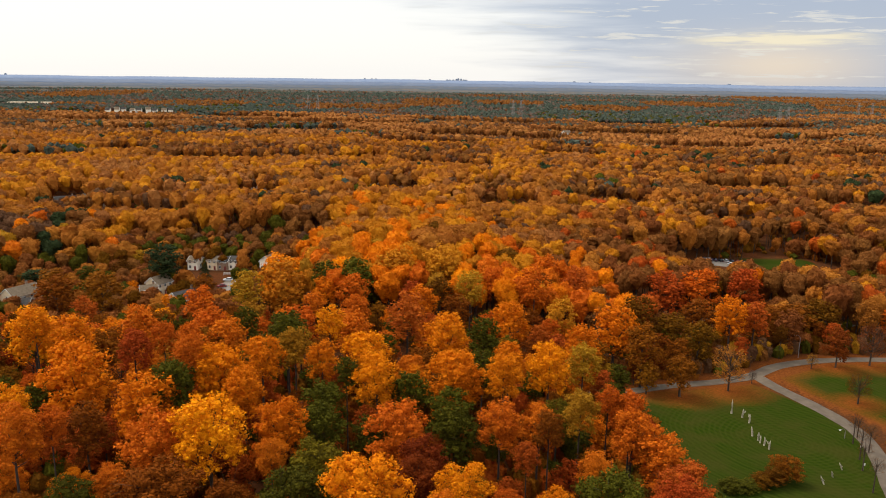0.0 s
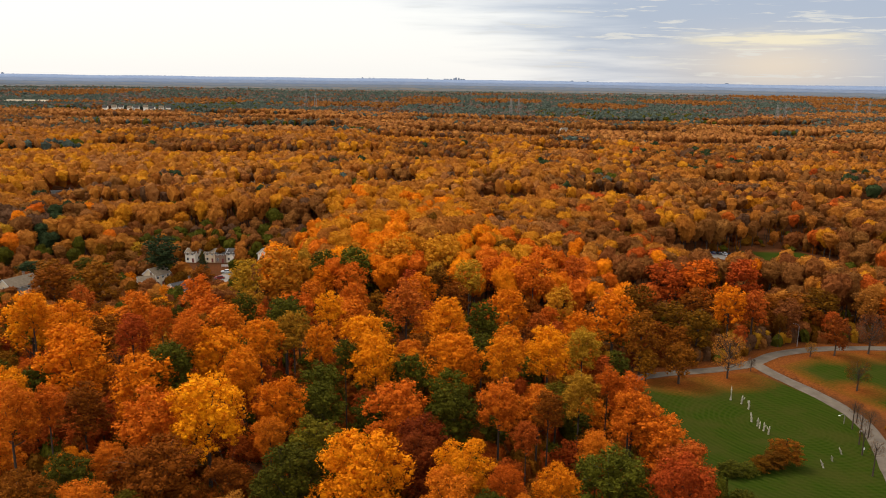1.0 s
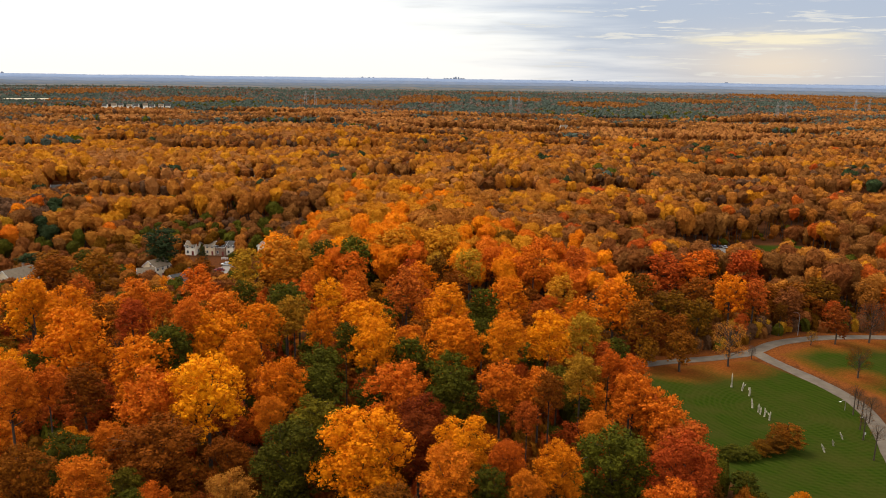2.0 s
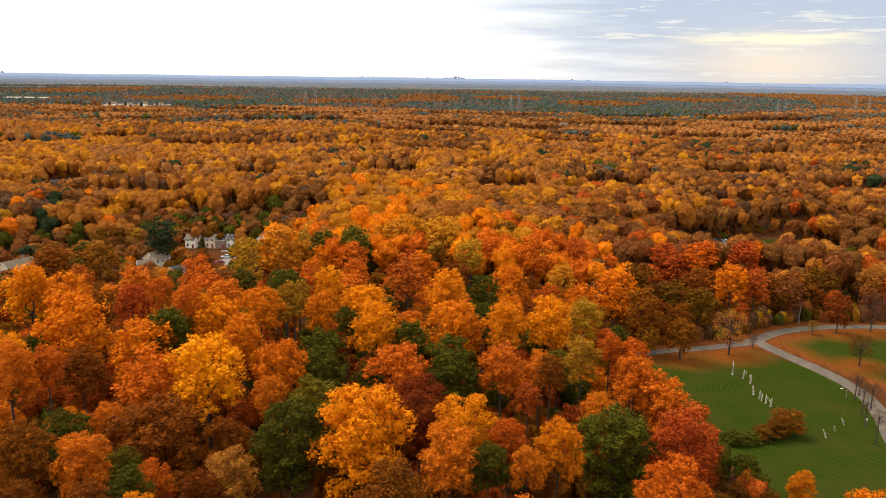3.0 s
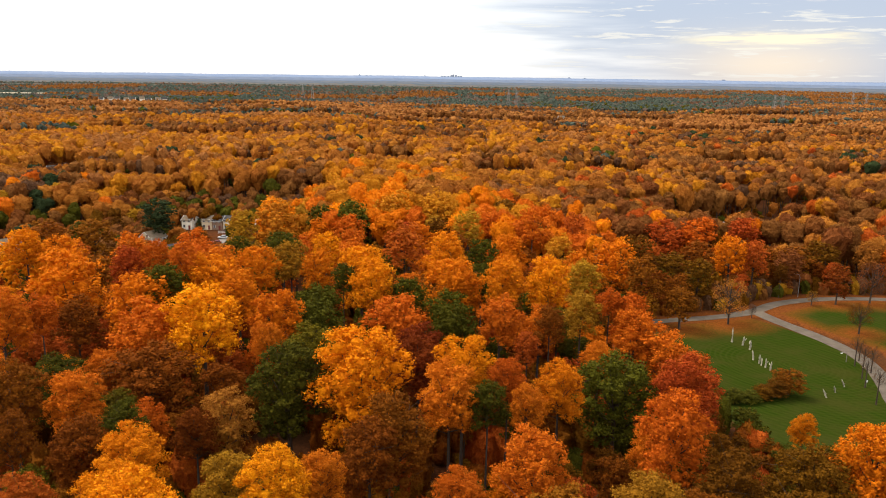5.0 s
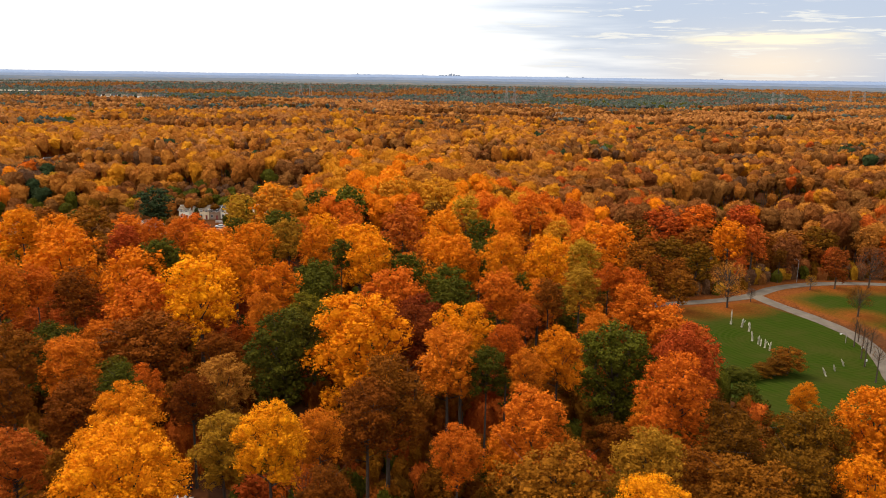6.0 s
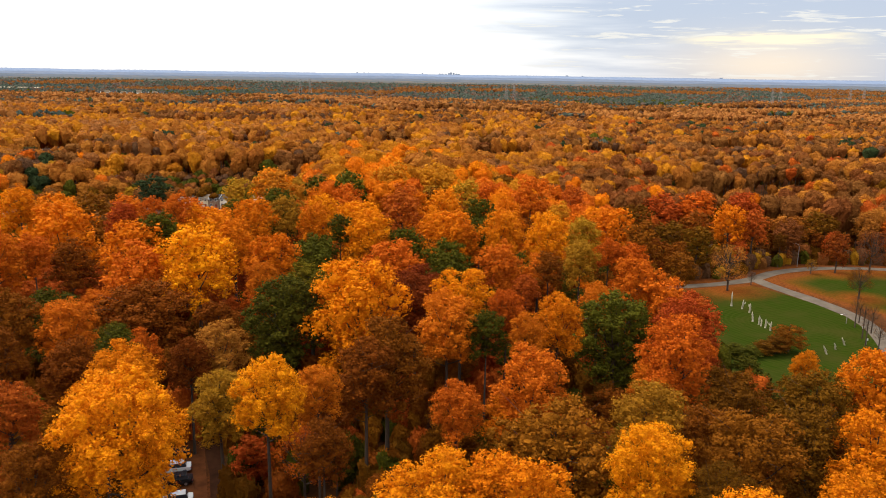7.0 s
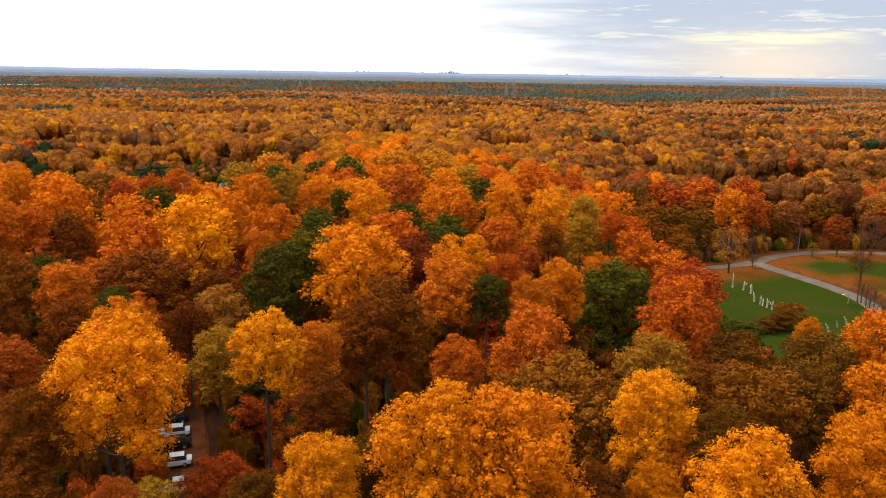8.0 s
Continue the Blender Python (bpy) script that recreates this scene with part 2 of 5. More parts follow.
def ground_material():
    m, nodes, links, b = material("forest_floor_and_lawn", 1.0, 0.0)
    tc = nodes.new("ShaderNodeTexCoord")
    obj = tc.outputs["Object"]
    n1 = noise_tex(nodes, links, 0.09, 6.0, 0.6, obj)
    n2 = noise_tex(nodes, links, 1.7, 5.0, 0.7, obj)
    litter = rgb(nodes, links, (0.035, 0.013, 0.006), (0.13, 0.040, 0.012), ranged(nodes, links, n2, 0.35, 0.7))
    litter = rgb(nodes, links, litter, (0.055, 0.024, 0.010), ranged(nodes, links, n1, 0.4, 0.65, 0.0, 0.8))
    # mown grass with faint diagonal mowing lines
    mp = nodes.new("ShaderNodeMapping")
    links.new(obj, mp.inputs[0])
    mp.inputs["Rotation"].default_value = (0, 0, radians(-33))
    wv = nodes.new("ShaderNodeTexWave")
    wv.wave_profile = "SIN"
    wv.inputs["Scale"].default_value = 0.16
    wv.inputs["Distortion"].default_value = 4.0
    wv.inputs["Detail"].default_value = 3.0
    wv.inputs["Detail Scale"].default_value = 0.6
    links.new(mp.outputs[0], wv.inputs["Vector"])
    mp2 = nodes.new("ShaderNodeMapping")
    links.new(obj, mp2.inputs[0])
    mp2.inputs["Location"].default_value = (-93, -186, 0)
    arcs = nodes.new("ShaderNodeTexWave")
    arcs.wave_type, arcs.rings_direction = "RINGS", "Z"
    arcs.inputs["Scale"].default_value = 0.22
    arcs.inputs["Distortion"].default_value = 3.0
    arcs.inputs["Detail"].default_value = 2.0
    links.new(mp2.outputs[0], arcs.inputs["Vector"])
    grass = rgb(nodes, links, (0.015, 0.026, 0.002), (0.022, 0.033, 0.003), wv.outputs["Fac"])
    grass = rgb(nodes, links, grass, (0.034, 0.042, 0.007), ranged(nodes, links, arcs.outputs["Fac"], 0.35, 1.0, 0.0, 0.40))
    grass = rgb(nodes, links, grass, (0.034, 0.033, 0.006), ranged(nodes, links, n1, 0.42, 0.62, 0.0, 0.7))
    grass = rgb(nodes, links, grass, (0.012, 0.021, 0.003), ranged(nodes, links, n2, 0.5, 0.8, 0.0, 0.7))
    fallen = rgb(nodes, links, (0.115, 0.030, 0.006), (0.190, 0.054, 0.010), ranged(nodes, links, n2, 0.35, 0.65))

    def mask(name, soft, edge):
        at = nodes.new("ShaderNodeAttribute")
        at.attribute_name = name
        add = nodes.new("ShaderNodeMath")
        add.operation = "ADD"
        links.new(at.outputs["Fac"], add.inputs[0])
        links.new(ranged(nodes, links, n2, 0.0, 1.0, -soft, soft), add.inputs[1])
        return ranged(nodes, links, add.outputs[0], 0.5 - edge, 0.5 + edge)

    col = rgb(nodes, links, litter, grass, mask("grass", 0.5, 0.12))
    col = rgb(nodes, links, col, fallen, mask("fallen", 0.30, 0.42))
    links.new(col, b.inputs["Base Color"])
    bumped(nodes, links, b, n2, 0.5, 0.08)
    return m


GROUND = ground_material()


# the two colours carry the haze: paler and bluer for farther things
def haze_tinted_material(name, a, b_):
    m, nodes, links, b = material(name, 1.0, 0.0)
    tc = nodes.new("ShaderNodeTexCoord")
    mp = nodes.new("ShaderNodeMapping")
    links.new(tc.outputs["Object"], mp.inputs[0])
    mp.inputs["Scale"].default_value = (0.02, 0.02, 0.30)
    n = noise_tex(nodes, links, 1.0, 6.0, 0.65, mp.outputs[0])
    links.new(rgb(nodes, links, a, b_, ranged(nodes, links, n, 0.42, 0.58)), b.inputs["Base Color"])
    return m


# ---- mesh helpers ----
def mesh_of(name, verts, faces, mats, slots=None, smooth=False, **floats):
    """One mesh from numpy arrays; faces all have the same number of corners."""
    me = bpy.data.meshes.new(name)
    verts, faces = np.asarray(verts, np.float32), np.asarray(faces, np.int32)
    k = faces.shape[1]
    me.vertices.add(len(verts))
    me.vertices.foreach_set("co", verts.ravel())
    me.loops.add(faces.size)
    me.loops.foreach_set("vertex_index", faces.ravel())
    me.polygons.add(len(faces))
    me.polygons.foreach_set("loop_start", np.arange(0, faces.size, k, dtype=np.int32))
    if slots is not None:
        me.polygons.foreach_set("material_index", np.asarray(slots, np.int32))
    me.polygons.foreach_set("use_smooth", smooth if isinstance(smooth, np.ndarray) else np.full(len(faces), smooth))
    for key, value in floats.items():
        me.attributes.new(key, "FLOAT", "POINT").data.foreach_set("value", np.asarray(value, np.float32))
    for mt in mats:
        me.materials.append(mt)
    me.update(calc_edges=True)
    return me


def part(name, bm, mat, parent, label=""):
    me = bpy.data.meshes.new(name)
    bm.to_mesh(me)
    bm.free()
    me.materials.append(mat)
    ob = new(name, me)
    ob.parent = parent
    return tagged(ob, label)


def box_bm(sx, sy, sz, at=(0, 0, 0), bevel=0.0, rz=0.0):
    """A box resting on its base at the place given."""
    bm = bmesh.new()
    bmesh.ops.create_cube(bm, size=1, matrix=pose(at[0], at[1], at[2] + sz / 2, 0, 0, rz) @ Matrix.Diagonal((sx, sy, sz, 1)))
    if bevel:
        bmesh.ops.bevel(bm, geom=bm.edges[:], offset=bevel, segments=2, affect="EDGES", profile=0.5)
    return bm


def tube(points, radii, sides=6):
    """Vertices and quads of a tapered tube along points."""
    pts = [Vector(p) for p in points]
    vs, fs = [], []
    for i, (p, r) in enumerate(zip(pts, radii)):
        d = (pts[min(i + 1, len(pts) - 1)] - pts[max(i - 1, 0)]).normalized()
        a = d.orthogonal().normalized()
        b = d.cross(a)
        for k in range(sides):
            t = 2 * math.pi * k / sides
            vs.append(p + (a * math.cos(t) + b * math.sin(t)) * r)
    for i in range(len(pts) - 1):
        for k in range(sides):
            q = (k + 1) % sides
            fs.append((i * sides + k, i * sides + q, (i + 1) * sides + q, (i + 1) * sides + k))
    return vs, fs


# ---- the lie of the land ----
HILLS = [
    (0, 110, 90, 2.8), (-90, 150, 75, 6.9), (-110, 325, 75, -6.8), (-10, 322, 40, 12.3), (95, 200, 45, -1.7),
    (125, 240, 30, 4.0), (150, 370, 110, -5.9), (230, 520, 120, -4.6), (-70, 520, 70, -1.3), (-260, 600, 130, -0.7),
    (0, 590, 90, 5.6), (60, 850, 180, -0.3), (320, 800, 220, -5.9), (-60, 1080, 220, 7.6), (240, 1380, 300, -7.4),
    (45, 295, 32, -6.3), (5, 175, 32, 3.2), (300, 200, 120, 0.4),
]


def ground_z(x, y):
    """Height of the ground; takes numbers or arrays."""
    z = -10.0 + 0.0 * x
    for hx, hy, s, h in HILLS:
        z = z + h * np.exp(-((x - hx) ** 2 + (y - hy) ** 2) / (2 * s * s))
    far = np.clip((y - 2000) / 2900, 0, 1)
    return z + 10 * far


LAWN = [(60, 217), (56, 196), (57, 178), (57, 160), (62, 142), (68, 124), (82, 116), (94, 126), (101, 148), (105, 162), (110, 176), (113, 190), (110, 204), (104, 214), (98, 224), (82, 222)]
LAWN_EAST = [(108, 228), (112, 216), (118, 206), (124, 196), (124, 184), (150, 176), (215, 190), (215, 242), (160, 246), (128, 238)]
LAWN_FAR = [(170, 402), (168, 424), (182, 434), (208, 434), (210, 420), (194, 402)]
ROAD_MAIN = [(96, 140), (103, 155), (108.5, 170), (112.5, 182), (113.7, 192), (112.3, 200), (109.5, 208), (105.7, 216.5), (103, 223.5), (101.5, 229.5)]
ROAD_EAST = [(96, 229.3), (102, 232), (111, 238), (125, 242.4), (138, 245.2), (155, 249), (185, 256), (260, 268)]
ROAD_WEST = [(103, 231), (96, 229.3), (87.5, 227.2), (75, 225), (65, 221.5), (55, 216), (44, 212)]


def inside(poly, x, y):
    """Signed distance to a polygon's edge, positive inside; arrays."""
    x, y = np.asarray(x, float), np.asarray(y, float)
    odd = np.zeros(x.shape, bool)
    best = np.full(x.shape, 1e9)
    for (ax, ay), (bx, by) in zip(poly, poly[1:] + poly[:1]):
        cross = ((ay > y) != (by > y)) & (x < (bx - ax) * (y - ay) / ((by - ay) or 1e-9) + ax)
        odd ^= cross
        t = np.clip(((x - ax) * (bx - ax) + (y - ay) * (by - ay)) / ((bx - ax) ** 2 + (by - ay) ** 2), 0, 1)
        best = np.minimum(best, np.hypot(x - ax - t * (bx - ax), y - ay - t * (by - ay)))
    return np.where(odd, best, -best)


def near_line(line, x, y):
    best = np.full(np.shape(x), 1e9)
    for (ax, ay), (bx, by) in zip(line, line[1:]):
        t = np.clip(((x - ax) * (bx - ax) + (y - ay) * (by - ay)) / ((bx - ax) ** 2 + (by - ay) ** 2), 0, 1)
        best = np.minimum(best, np.hypot(x - ax - t * (bx - ax), y - ay - t * (by - ay)))
    return best


# trees that stand alone in the park: kind, leaves, x, y, height, crown radius
PARK_TREES = [
    ("bare", "tawny", 88.5, 220.0, 14.5, 5.8), ("maple", "chestnut", 72.2, 215.4, 13.0, 5.4), ("bare", "brown", 122.7, 209.7, 9.5, 4.0),
    ("maple", "crimson", 129.4, 236.5, 13.5, 4.8), ("bare", "russet", 142.5, 240.0, 14.5, 5.4), ("bare", "grey", 97.7, 225.1, 4.5, 1.5),
    ("maple", "flame", 134.0, 201.0, 5.5, 3.0), ("bare", "olive", 121.0, 235.5, 5.0, 2.0), ("maple", "chestnut", 62.5, 216.5, 9.5, 4.2),
    ("maple", "crimson", 60.5, 224.0, 8.0, 2.6),
]


def ground_sheet():
    def graded(lo, hi, a, b, fine, grow):
        mid = list(np.arange(a, b + 1e-6, fine))
        up, down, s = [b], [a], fine
        while up[-1] < hi:
            s = min(s * grow, 260)
            up.append(up[-1] + s)
        s = fine
        while down[-1] > lo:
            s = min(s * grow, 260)
            down.append(down[-1] - s)
        return np.array(down[:0:-1] + mid + up[1:])

    xs = graded(-5200, 5200, -60, 225, 2.0, 1.13)
    ys = graded(-1500, 5000, 36, 260, 2.0, 1.11)
    X, Y = np.meshgrid(xs, ys)
    Z = ground_z(X, Y)
    d = np.maximum(np.maximum(inside(LAWN, X, Y), inside(LAWN_EAST, X, Y)), inside(LAWN_FAR, X, Y))
    grass = np.clip(0.5 + d / 6.0, 0, 1)
    fallen = np.zeros_like(X)
    for _, _, px, py, h, r in PARK_TREES[:5] + PARK_TREES[8:]:
        fallen = np.maximum(fallen, np.clip(1.0 - np.hypot((X - px) / 1.35, Y - py) / (r * 2.3), 0, 0.9))
    road = np.minimum(near_line(ROAD_EAST, X, Y), near_line(ROAD_WEST, X, Y))
    fallen = np.maximum(fallen, np.clip(0.66 - np.abs(road - 4.0) / 10.0, 0, 0.55) * (d < 6))
    east = inside(LAWN_EAST, X, Y)
    fallen = np.maximum(fallen, np.clip(0.62 - east / 11.0, 0, 0.56) * (east > -3))
    nx, ny = len(xs), len(ys)
    idx = np.arange(nx * ny).reshape(ny, nx)
    faces = np.stack([idx[:-1, :-1], idx[:-1, 1:], idx[1:, 1:], idx[1:, :-1]], -1).reshape(-1, 4)
    me = mesh_of("ground", np.stack([X, Y, Z], -1).reshape(-1, 3), faces, [GROUND], smooth=True, grass=grass.ravel(), fallen=fallen.ravel())
    tagged(new("ground", me), "leaf-strewn forest floor with mown green park lawns", "ground", kind="structure")


def strip(name, line, width, mat, label, category="road", up=0.06, kind="structure", wander=0.0):
    """A road of real thickness along a line on the ground, rounded through its points."""
    pts = []
    for i in range(len(line) - 1):
        p0, p1, p2, p3 = (Vector(line[max(min(j, len(line) - 1), 0)]) for j in (i - 1, i, i + 1, i + 2))
        n = max(2, int((p2 - p1).length / 1.5))
        for k in range(n):
            t = k / n
            pts.append(0.5 * ((2 * p1) + (p2 - p0) * t + (2 * p0 - 5 * p1 + 4 * p2 - p3) * t * t + (3 * p1 - p0 - 3 * p2 + p3) * t ** 3))
    pts.append(Vector(line[-1]))
    vs, fs = [], []
    for i, p in enumerate(pts):
        d = (pts[min(i + 1, len(pts) - 1)] - pts[max(i - 1, 0)]).normalized()
        nrm = Vector((-d.y, d.x))
        w = width / 2 + wander * noise.noise((p.x * 0.15, p.y * 0.15, 3))
        for off, dz in ((-w - 0.05, -0.3), (-w, up), (0, up + 0.05), (w, up), (w + 0.05, -0.3)):
            q = p + nrm * off
            vs.append((q.x, q.y, float(ground_z(q.x, q.y)) + dz))
    for i in range(len(pts) - 1):
        for k in range(4):
            a = i * 5 + k
            fs.append((a, a + 5, a + 6, a + 1))
    me = mesh_of(name, vs, fs, [mat], smooth=False)
    return tagged(new(name, me), label, category, kind=kind)


ground_sheet()
strip("road", ROAD_MAIN, 4.4, ASPHALT, "pale weathered asphalt park road curving past the lawn", wander=0.25)
strip("road", ROAD_EAST, 4.6, ASPHALT, "pale asphalt park road along the edge of the wood", up=0.075, wander=0.25)
strip("road", ROAD_WEST, 4.2, ASPHALT, "pale asphalt park road running into the trees", up=0.09, wander=0.25)
strip("road", [(70, 302), (86, 305), (100, 304), (115, 303), (140, 300), (170, 296)], 7.0, ASPHALT, "grey asphalt road glimpsed between the trees", wander=0.2)
strip("road", [(180, 366), (189, 360), (197, 354), (212, 345)], 2.6, PARKING, "pale path among bare trees", "path")
strip("road", [(-22.5, 62), (-25.6, 72), (-28.7, 81.5), (-31.8, 91), (-34.7, 100), (-38.3, 111)], 3.4, LITTERED, "leaf-strewn brown parking drive under the trees", wander=0.3)
strip("road", [(-19.4, 62), (-22.6, 72), (-25.7, 81.5), (-28.9, 91.5), (-31.7, 100), (-35.2, 111)], 2.0, DARK_DRIVE, "dark leaf-edged drive under the trees", wander=0.3)
strip("road", [(-100, 322), (-97, 338), (-98, 350), (-97, 362)], 9.0, PARKING, "pale asphalt yard in front of the terraced houses", wander=0.2)
strip("road", [(150, 420), (160, 417), (172, 414)], 17.0, PARKING, "pale asphalt car park among red trees", "car park", wander=0.4)


# ---- the far distance: low ridges that close the horizon, haze put into their colours ----
def ridge(y0, base, top, rough, a, b, seed, label):
    xs = np.linspace(-3600, 3600, 900)
    ang = xs / 3600 * 0.66
    vs = []
    for t in ang:
        h = top + rough * noise.fractal((t * 9 + seed, seed, 0), 0.7, 2.1, 5) + rough * 0.25 * noise.noise((t * 160, seed, 2)) + 1.6 * noise.noise((t * 420, seed, 5))
        x, y = y0 * math.sin(t), y0 * math.cos(t)
        vs += [(x * 0.985, y * 0.985, base), (x * 0.992, y * 0.992, base + (h - base) * 0.72), (x, y, h), (x * 1.006, y * 1.006, base)]
    n = len(ang)
    fs = [(i * 4 + k, i * 4 + 4 + k, i * 4 + 5 + k, i * 4 + 1 + k) for i in range(n - 1) for k in range(3)]
    me = mesh_of("backdrop", vs, fs, [haze_tinted_material("haze_tinted_ridge", a, b)], smooth=True)
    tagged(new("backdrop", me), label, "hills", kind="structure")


ridge(3050, -30, 10, 3, (0.060, 0.068, 0.060), (0.118, 0.082, 0.056), 1.0, "wooded plain towards the horizon in haze-muted colours")
ridge(3450, -30, 14, 3, (0.078, 0.090, 0.094), (0.122, 0.104, 0.088), 2.0, "wooded plain near the horizon in haze-tinted colours")
ridge(3900, -30, 20, 4, (0.086, 0.102, 0.124), (0.110, 0.112, 0.120), 3.0, "woods near the horizon in haze-tinted blue-grey")
ridge(4400, -30, 29, 4, (0.112, 0.138, 0.190), (0.135, 0.155, 0.195), 4.0, "distance below the horizon in haze-tinted blue")
ridge(4860, -30, 43, 3, (0.150, 0.190, 0.270), (0.175, 0.210, 0.280), 5.0, "horizon ridge under the cloud in pale haze-tinted blue")


# ---- trees ----
def ico(level):
    """A ball of 20 or 80 triangles."""
    bm = bmesh.new()
    bmesh.ops.create_icosphere(bm, subdivisions=level, radius=1.0)
    bm.verts.ensure_lookup_table()
    out = np.array([v.co[:] for v in bm.verts]), np.array([[v.index for v in f.verts] for f in bm.faces])
    bm.free()
    return out


BALL = {1: ico(1), 2: ico(2)}


TALL = {"pine": 0.6, "tulip": 1.25}


def crown_lobes(kind, rng, fine=True):
    """Boughs and the clumps of leaves on them, for a tree 24 m high with a crown 6 m in radius: centre and radius of each."""
    if kind == "pine":
        boughs = []
        for i in range(34):
            u = (i + 0.5) / 34
            a, f = i * 2.4 + rng.normal(0, 0.2), 1.0 - u * 0.93
            boughs.append((4.6 * f * math.cos(a), 4.6 * f * math.sin(a), 4.0 + 19.4 * u, 1.15 + 1.2 * f))
        return np.array(boughs), np.array(boughs)
    # how many boughs, lowest and highest, fatness, where the widest part lies, roughness of the outline, clumps on each
    count, low, high, fat, wide, rough, per = {
        "tulip": (17, 8.0, 23.4, 0.34, 0.42, 0.11, 20), "maple": (18, 7.5, 23.2, 0.36, 0.44, 0.08, 18), "oak": (16, 8.5, 23.0, 0.38, 0.46, 0.11, 18),
        "bare": (30, 8.0, 22.8, 0.24, 0.44, 0.14, 0), "twig": (26, 8.0, 22.8, 0.22, 0.50, 0.2, 0), "shrub": (14, 4.0, 20.5, 0.40, 0.30, 0.16, 12)}[kind]
    boughs = []
    for i in range(count):
        u = (i + 0.5) / count
        z = low + (high - low) * (1 - (1 - u) ** 1.2)
        q = (z - low) / (high + 0.6 - low)
        f = math.sqrt(max(0.0, 1 - abs((q - wide) / (1.02 - wide)) ** 2.4)) if q > wide else math.sqrt(max(0.0, 1 - ((wide - q) / (wide + 0.28)) ** 2))
        a = i * 2.399963 + rng.normal(0, 0.3)
        r = 6.0 * fat * rng.uniform(0.78, 1.2) * (0.72 + 0.34 * f)
        d = max(0.0, 6.0 * f - r * 0.9) * rng.uniform(1 - rough, 1 + rough)
        boughs.append((d * math.cos(a), d * math.sin(a), z + rng.normal(0, 0.5) - r * 0.5, r))
    if not per:
        return np.array(boughs), np.array(boughs)
    mid = low + (high - low) * 0.44
    for dz, r in ((-0.22, 3.2), (0.04, 3.8), (0.26, 2.9)):
        boughs.append((rng.normal(0, 0.3), rng.normal(0, 0.3), mid + (high - low) * dz, r))
    boughs = np.array(boughs)
    tall = np.array((1.0, 1.0, TALL.get(kind, 1.1)))
    clumps = []
    for k, (x, y, z, r) in enumerate(boughs):
        for _ in range(per if fine else per // 2):
            v = rng.normal(size=3) + (0, 0, 0.35)
            v /= np.linalg.norm(v)
            p = np.array((x, y, z)) + v * tall * r * rng.uniform(0.78, 0.92)
            gap = (((p - boughs[:, :3]) / tall) ** 2).sum(1) < (0.76 * boughs[:, 3]) ** 2
            gap[k] = False
            if not gap.any():
                clumps.append((*p, r * (rng.uniform(0.22, 0.36) if fine else rng.uniform(0.30, 0.46))))
    return boughs, np.array(clumps)


def crown_body(lobes, level, tall, rng, thick=0.52):
    """The close mass of foliage within each lobe, without what lies inside another."""
    bv, bf = BALL[level]
    vs, fs, n = [], [], 0
    for k, (x, y, z, r) in enumerate(lobes):
        m = bv * (1 + rng.uniform(-0.10, 0.10, (len(bv), 1))) * r * thick * tall + (x, y, z)
        mid = m[bf].mean(1)
        far = (((lobes[:, :3] - (x, y, z)) / tall) ** 2).sum(1) < (lobes[:, 3] + r) ** 2
        out = np.ones(len(bf), bool)
        for j in np.nonzero(far)[0]:
            if j != k:
                out &= (((mid - lobes[j, :3]) / tall) ** 2).sum(1) > (0.76 * lobes[j, 3]) ** 2
        use = np.unique(bf[out])
        back = np.full(len(bv), -1)
        back[use] = np.arange(len(use))
        vs.append(m[use]), fs.append(back[bf[out]] + n)
        n += len(use)
    return np.concatenate(vs), np.concatenate(fs)


def leaf_sprays(kind, lobes, count, size, rng, inner=0.58):
    """Sprays of leaves, one small blade each, over the outside of the lobes: vertices and triangles."""
    c, r = lobes[:, :3], lobes[:, 3]
    tall = np.array((1.0, 1.0, TALL.get(kind, 1.1)))
    keep_p, keep_n = [], []
    have = 0
    while have < count:
        w = rng.choice(len(r), int(count * 1.4), p=r ** 2 / (r ** 2).sum())
        v = rng.normal(size=(len(w), 3))
        v[:, 2] += 0.35
        v /= np.linalg.norm(v, axis=1)[:, None]
        p = c[w] + v * (r[w] * rng.uniform(inner, 1.32, len(w)))[:, None] * tall
        ok = np.ones(len(p), bool)
        for q, s in zip(c, r):                       # nothing inside the crown
            ok &= (((p - q) / tall) ** 2).sum(1) > (min(inner, 0.95) * s) ** 2
        keep_p.append(p[ok]), keep_n.append(v[ok])
        have += int(ok.sum())
    p, nrm = np.concatenate(keep_p)[:count], np.concatenate(keep_n)[:count]
    nrm = nrm + rng.normal(size=nrm.shape) * 0.50
    nrm /= np.linalg.norm(nrm, axis=1)[:, None]
    up = np.array((0, 0, 1.0)) + rng.normal(size=nrm.shape) * 0.7
    t = np.cross(nrm, up)
    t /= np.linalg.norm(t, axis=1)[:, None] + 1e-9
    b = np.cross(nrm, t)
    s = size * rng.uniform(0.6, 1.4, (count, 1))
    k = rng.uniform(0.35, 0.6, (count, 1))
    verts = np.stack([p - t * s * k + b * s * 0.4, p + t * s * k + b * s * 0.4, p - b * s * 0.75 + nrm * s * rng.uniform(-0.1, 0.45, (count, 1))], 1).reshape(-1, 3)
    return verts, np.arange(count * 3).reshape(-1, 3)


